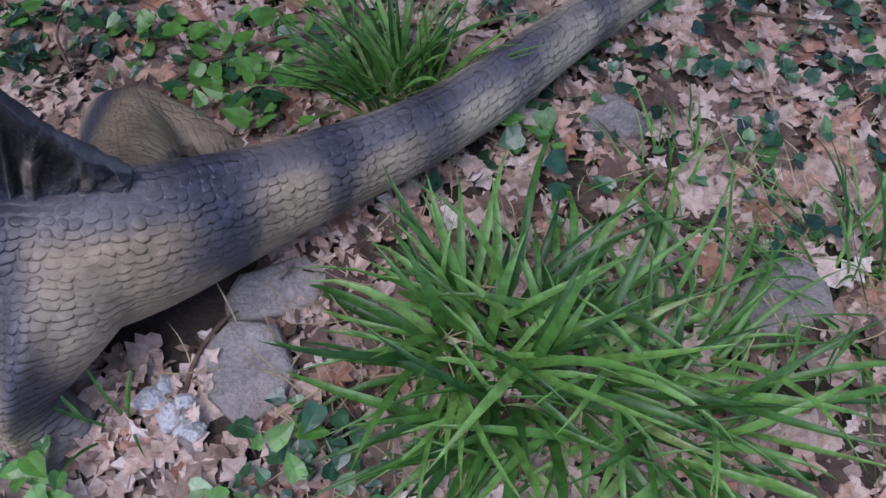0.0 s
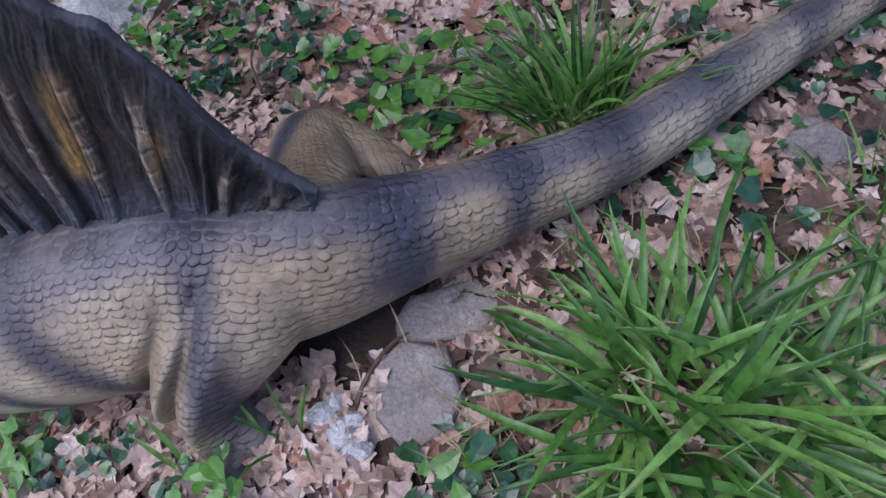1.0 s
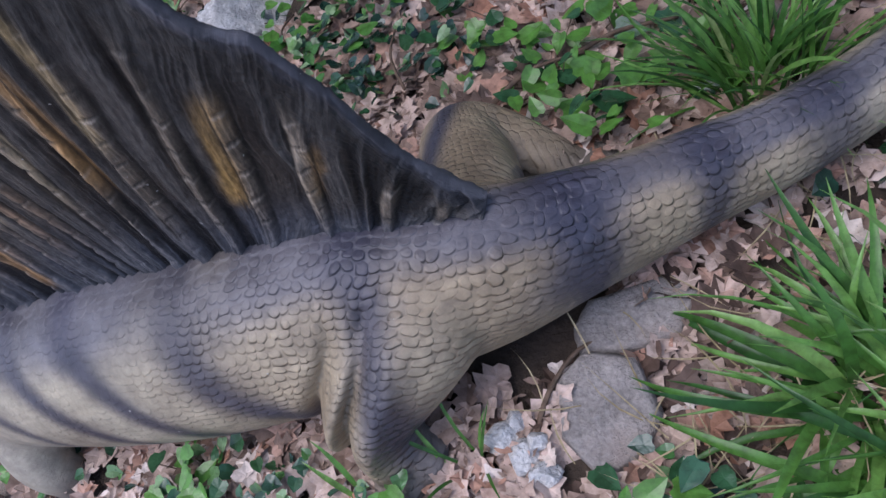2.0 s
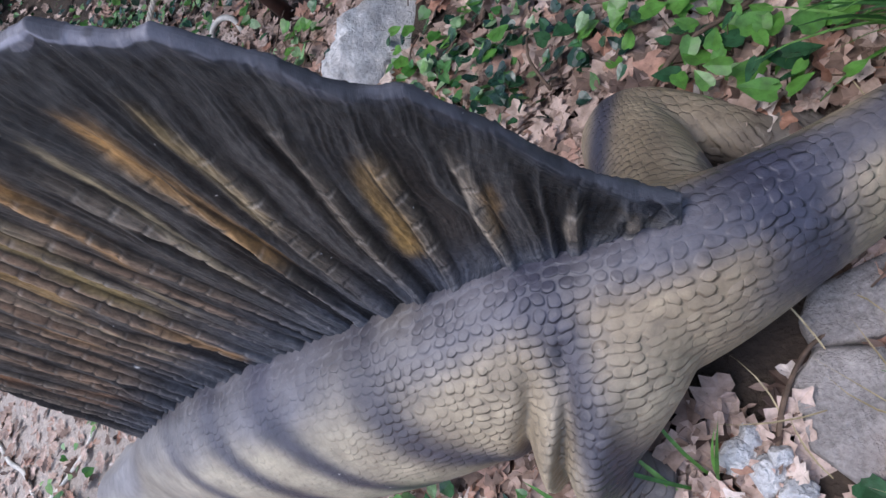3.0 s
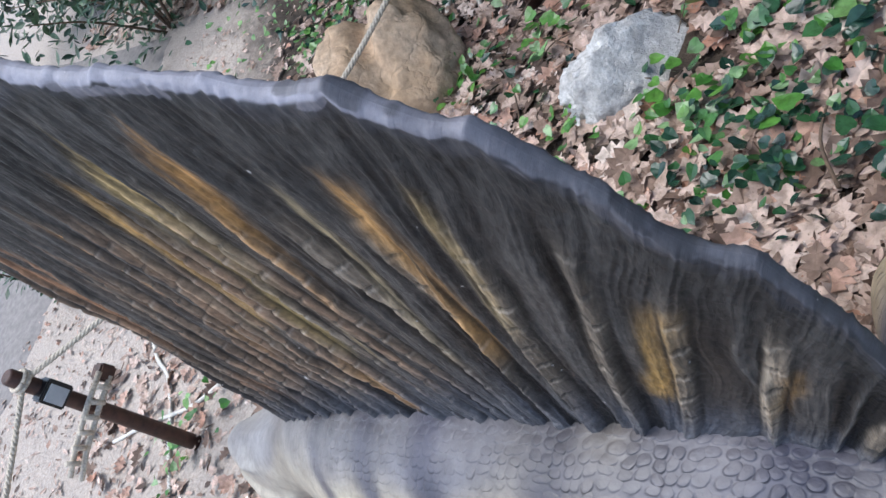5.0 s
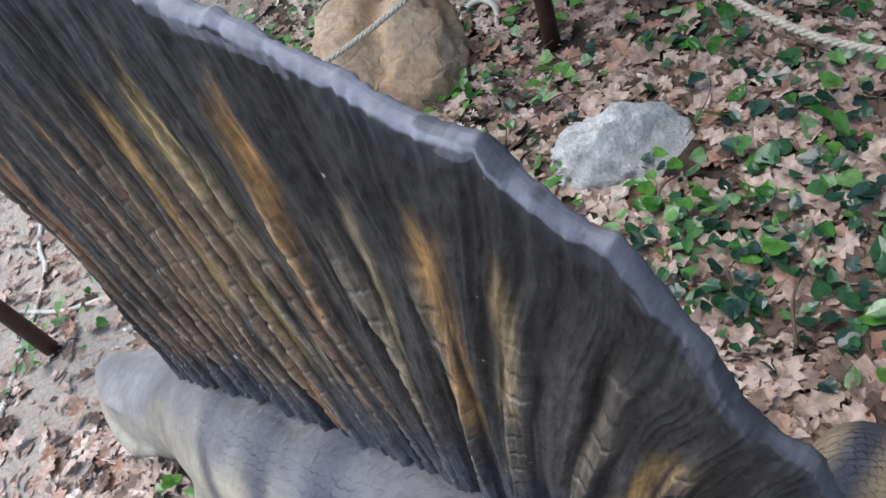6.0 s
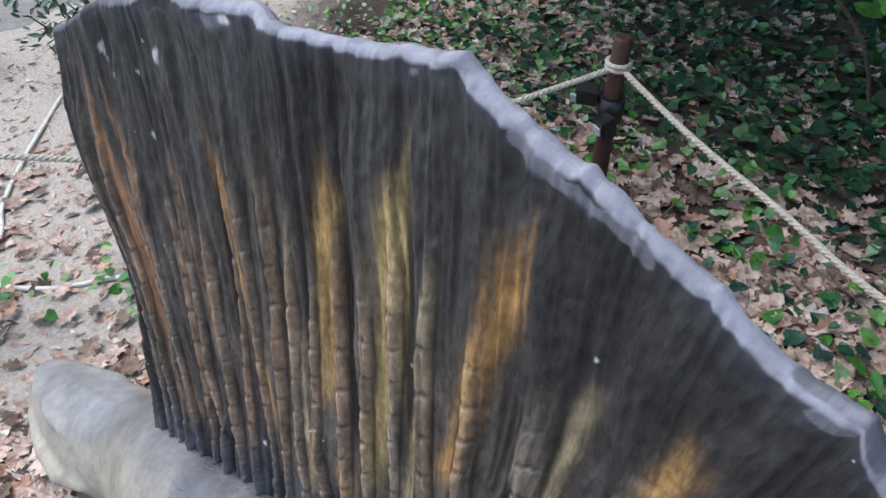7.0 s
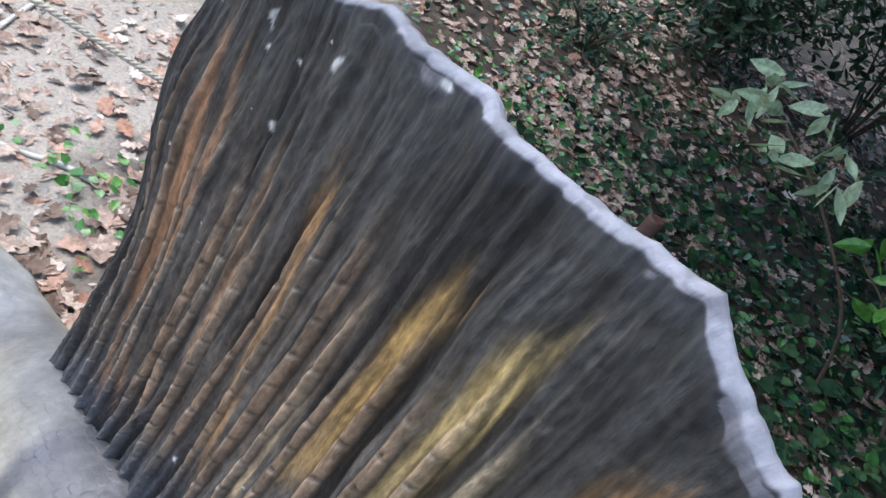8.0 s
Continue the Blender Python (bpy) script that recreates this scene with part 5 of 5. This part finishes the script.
shrub(-5.8, 6.8, 1.4, 2.6, 3600, 0.12, SHRUB, "tall dark green shrub in deep shade", 10)
shrub(-1.15, 3.35, 0.55, 0.45, 1500, 0.08, SHRUB, "low dark mound of undergrowth beyond the rope", 12)
shrub(-0.55, 2.75, 0.55, 0.5, 1300, 0.08, SHRUB, "low dark bush beyond the beige rope", 12)
shrub(-1.0, 4.4, 0.7, 0.7, 1500, 0.09, SHRUB, "dark leafy bush at the foot of the unseen oak", 12)
shrub(-5.3, 3.35, 0.6, 0.6, 1300, 0.08, SHRUB, "low dark shrub beyond the trodden earth", 10)
shrub(-6.4, 3.9, 1.0, 1.5, 3200, 0.1, SHRUB, "large dark evergreen shrub beyond the path", 12)
shrub(-7.4, 3.2, 0.9, 1.4, 2600, 0.1, SHRUB, "dense dark shrub at the edge of the wood", 12)
shrub(-4.5, 5.5, 1.0, 1.3, 3000, 0.1, SHRUB, "rounded dark shrub in the shaded wood", 12)
shrub(-8.6, 5.0, 1.6, 2.6, 4200, 0.13, SHRUB, "tall dark shrub closing the far wood", 12)
shrub(-4.2, 3.9, 0.6, 0.5, 600, 0.08, SHRUB, "low dark shrub growing over ivy")


def leafy_branch(points, clusters, mat, label):
    """A thin shoot rooted in the ground, with whorls of broad pale leaves."""
    root = thing("shrub_shoot", pose(0, 0, 0), label, "shrub")
    rows = [spline(points, i / 16) for i in range(17)]
    bm = bmesh.new()
    tube(bm, rows, [0.007 * (1 - 0.04 * i) for i in range(17)], 7)
    part("stem", bm, TWIG, root)
    for cx, cy, cz in clusters:
        near_row = min(rows, key=lambda p: math.dist(p, (cx, cy, cz)))
        bm = bmesh.new()
        tube(bm, [tuple(near_row), (cx, cy, cz)], [0.003, 0.002], 6)
        part("side_twig", bm, TWIG, root)
        for k in range(5):
            a = k * 1.257 + rnd.gauss(0, 0.25)
            s = rnd.uniform(0.085, 0.125)
            ob = scatter("leaf", "broad", [(cx + 0.05 * math.cos(a), cy + 0.05 * math.sin(a), cz + rnd.gauss(0, 0.012), a, rnd.gauss(0, 0.7), rnd.gauss(-0.3, 0.6), s)], mat, 0.1)
            ob.parent = root


leafy_branch([(-1.40, 2.77, -0.1), (-1.50, 2.67, 0.28), (-1.72, 2.52, 0.53), (-1.95, 2.44, 0.66), (-2.10, 2.42, 0.70)], [(-2.13, 2.45, 0.75), (-2.03, 2.32, 0.71), (-1.95, 2.47, 0.74), (-1.89, 2.31, 0.64), (-1.83, 2.49, 0.70), (-2.10, 2.30, 0.66), (-1.75, 2.42, 0.64)], PALE_LEAF, "pale green leafy shoot standing over the undergrowth")
leafy_branch([(-1.1, 2.8, -0.1), (-1.25, 2.75, 0.2), (-1.45, 2.68, 0.42), (-1.6, 2.62, 0.5)], [(-1.62, 2.62, 0.53), (-1.5, 2.72, 0.5), (-1.45, 2.58, 0.45)], BRIGHT, "green leafy shoot in the dark undergrowth")


# ---- an unseen oak, added so that its crown shades the ground behind the fence ----
def tree(x, y, h, r, label):
    z = ground_z(x, y)
    root = thing("unseen_shade_oak", pose(x, y, z), label, "tree")
    bm = bmesh.new()
    trunk = [spline([(0, 0, -0.2), (0.05, -0.03, h * 0.3), (-0.1, -0.1, h * 0.6), (-0.25, -0.2, h * 0.95)], i / 14) for i in range(15)]
    tube(bm, trunk, [0.2 * (1 - 0.055 * i) * (1.35 if i == 0 else 1) for i in range(15)], 14)
    part("trunk", bm, TWIG, root, "rough brown bark")
    tips = []
    for i in range(26):
        a = i * 2.4
        start = trunk[6 + i % 8]
        d = r * rnd.uniform(0.5, 1.0)
        rows = [spline([start, (start[0] + d * 0.5 * math.cos(a), start[1] + d * 0.5 * math.sin(a), start[2] + 0.5), (start[0] + d * math.cos(a + 0.2), start[1] + d * math.sin(a + 0.2), start[2] + rnd.uniform(0.3, 1.0))], k / 9) for k in range(10)]
        bm = bmesh.new()
        tube(bm, rows, [0.06 * (1 - 0.09 * k) for k in range(10)], 8)
        part("limb", bm, TWIG, root)
        tips += [rows[k] for k in range(3, 10)]
    rows = []
    for i in range(24000):
        p = rnd.choice(tips)
        rows.append((p[0] + rnd.gauss(0, 0.33), p[1] + rnd.gauss(0, 0.33), p[2] + rnd.gauss(0, 0.25), rnd.uniform(0, 6.28), rnd.gauss(0, 0.5), rnd.gauss(0, 0.4), rnd.uniform(0.12, 0.22)))
    crown = scatter("crown", "oak", rows, SHRUB, 0.15)
    crown.parent = root


tree(-1.0, 4.6, 3.0, 3.7, "unseen oak tree with a dense dark green crown, added to shade the ground")
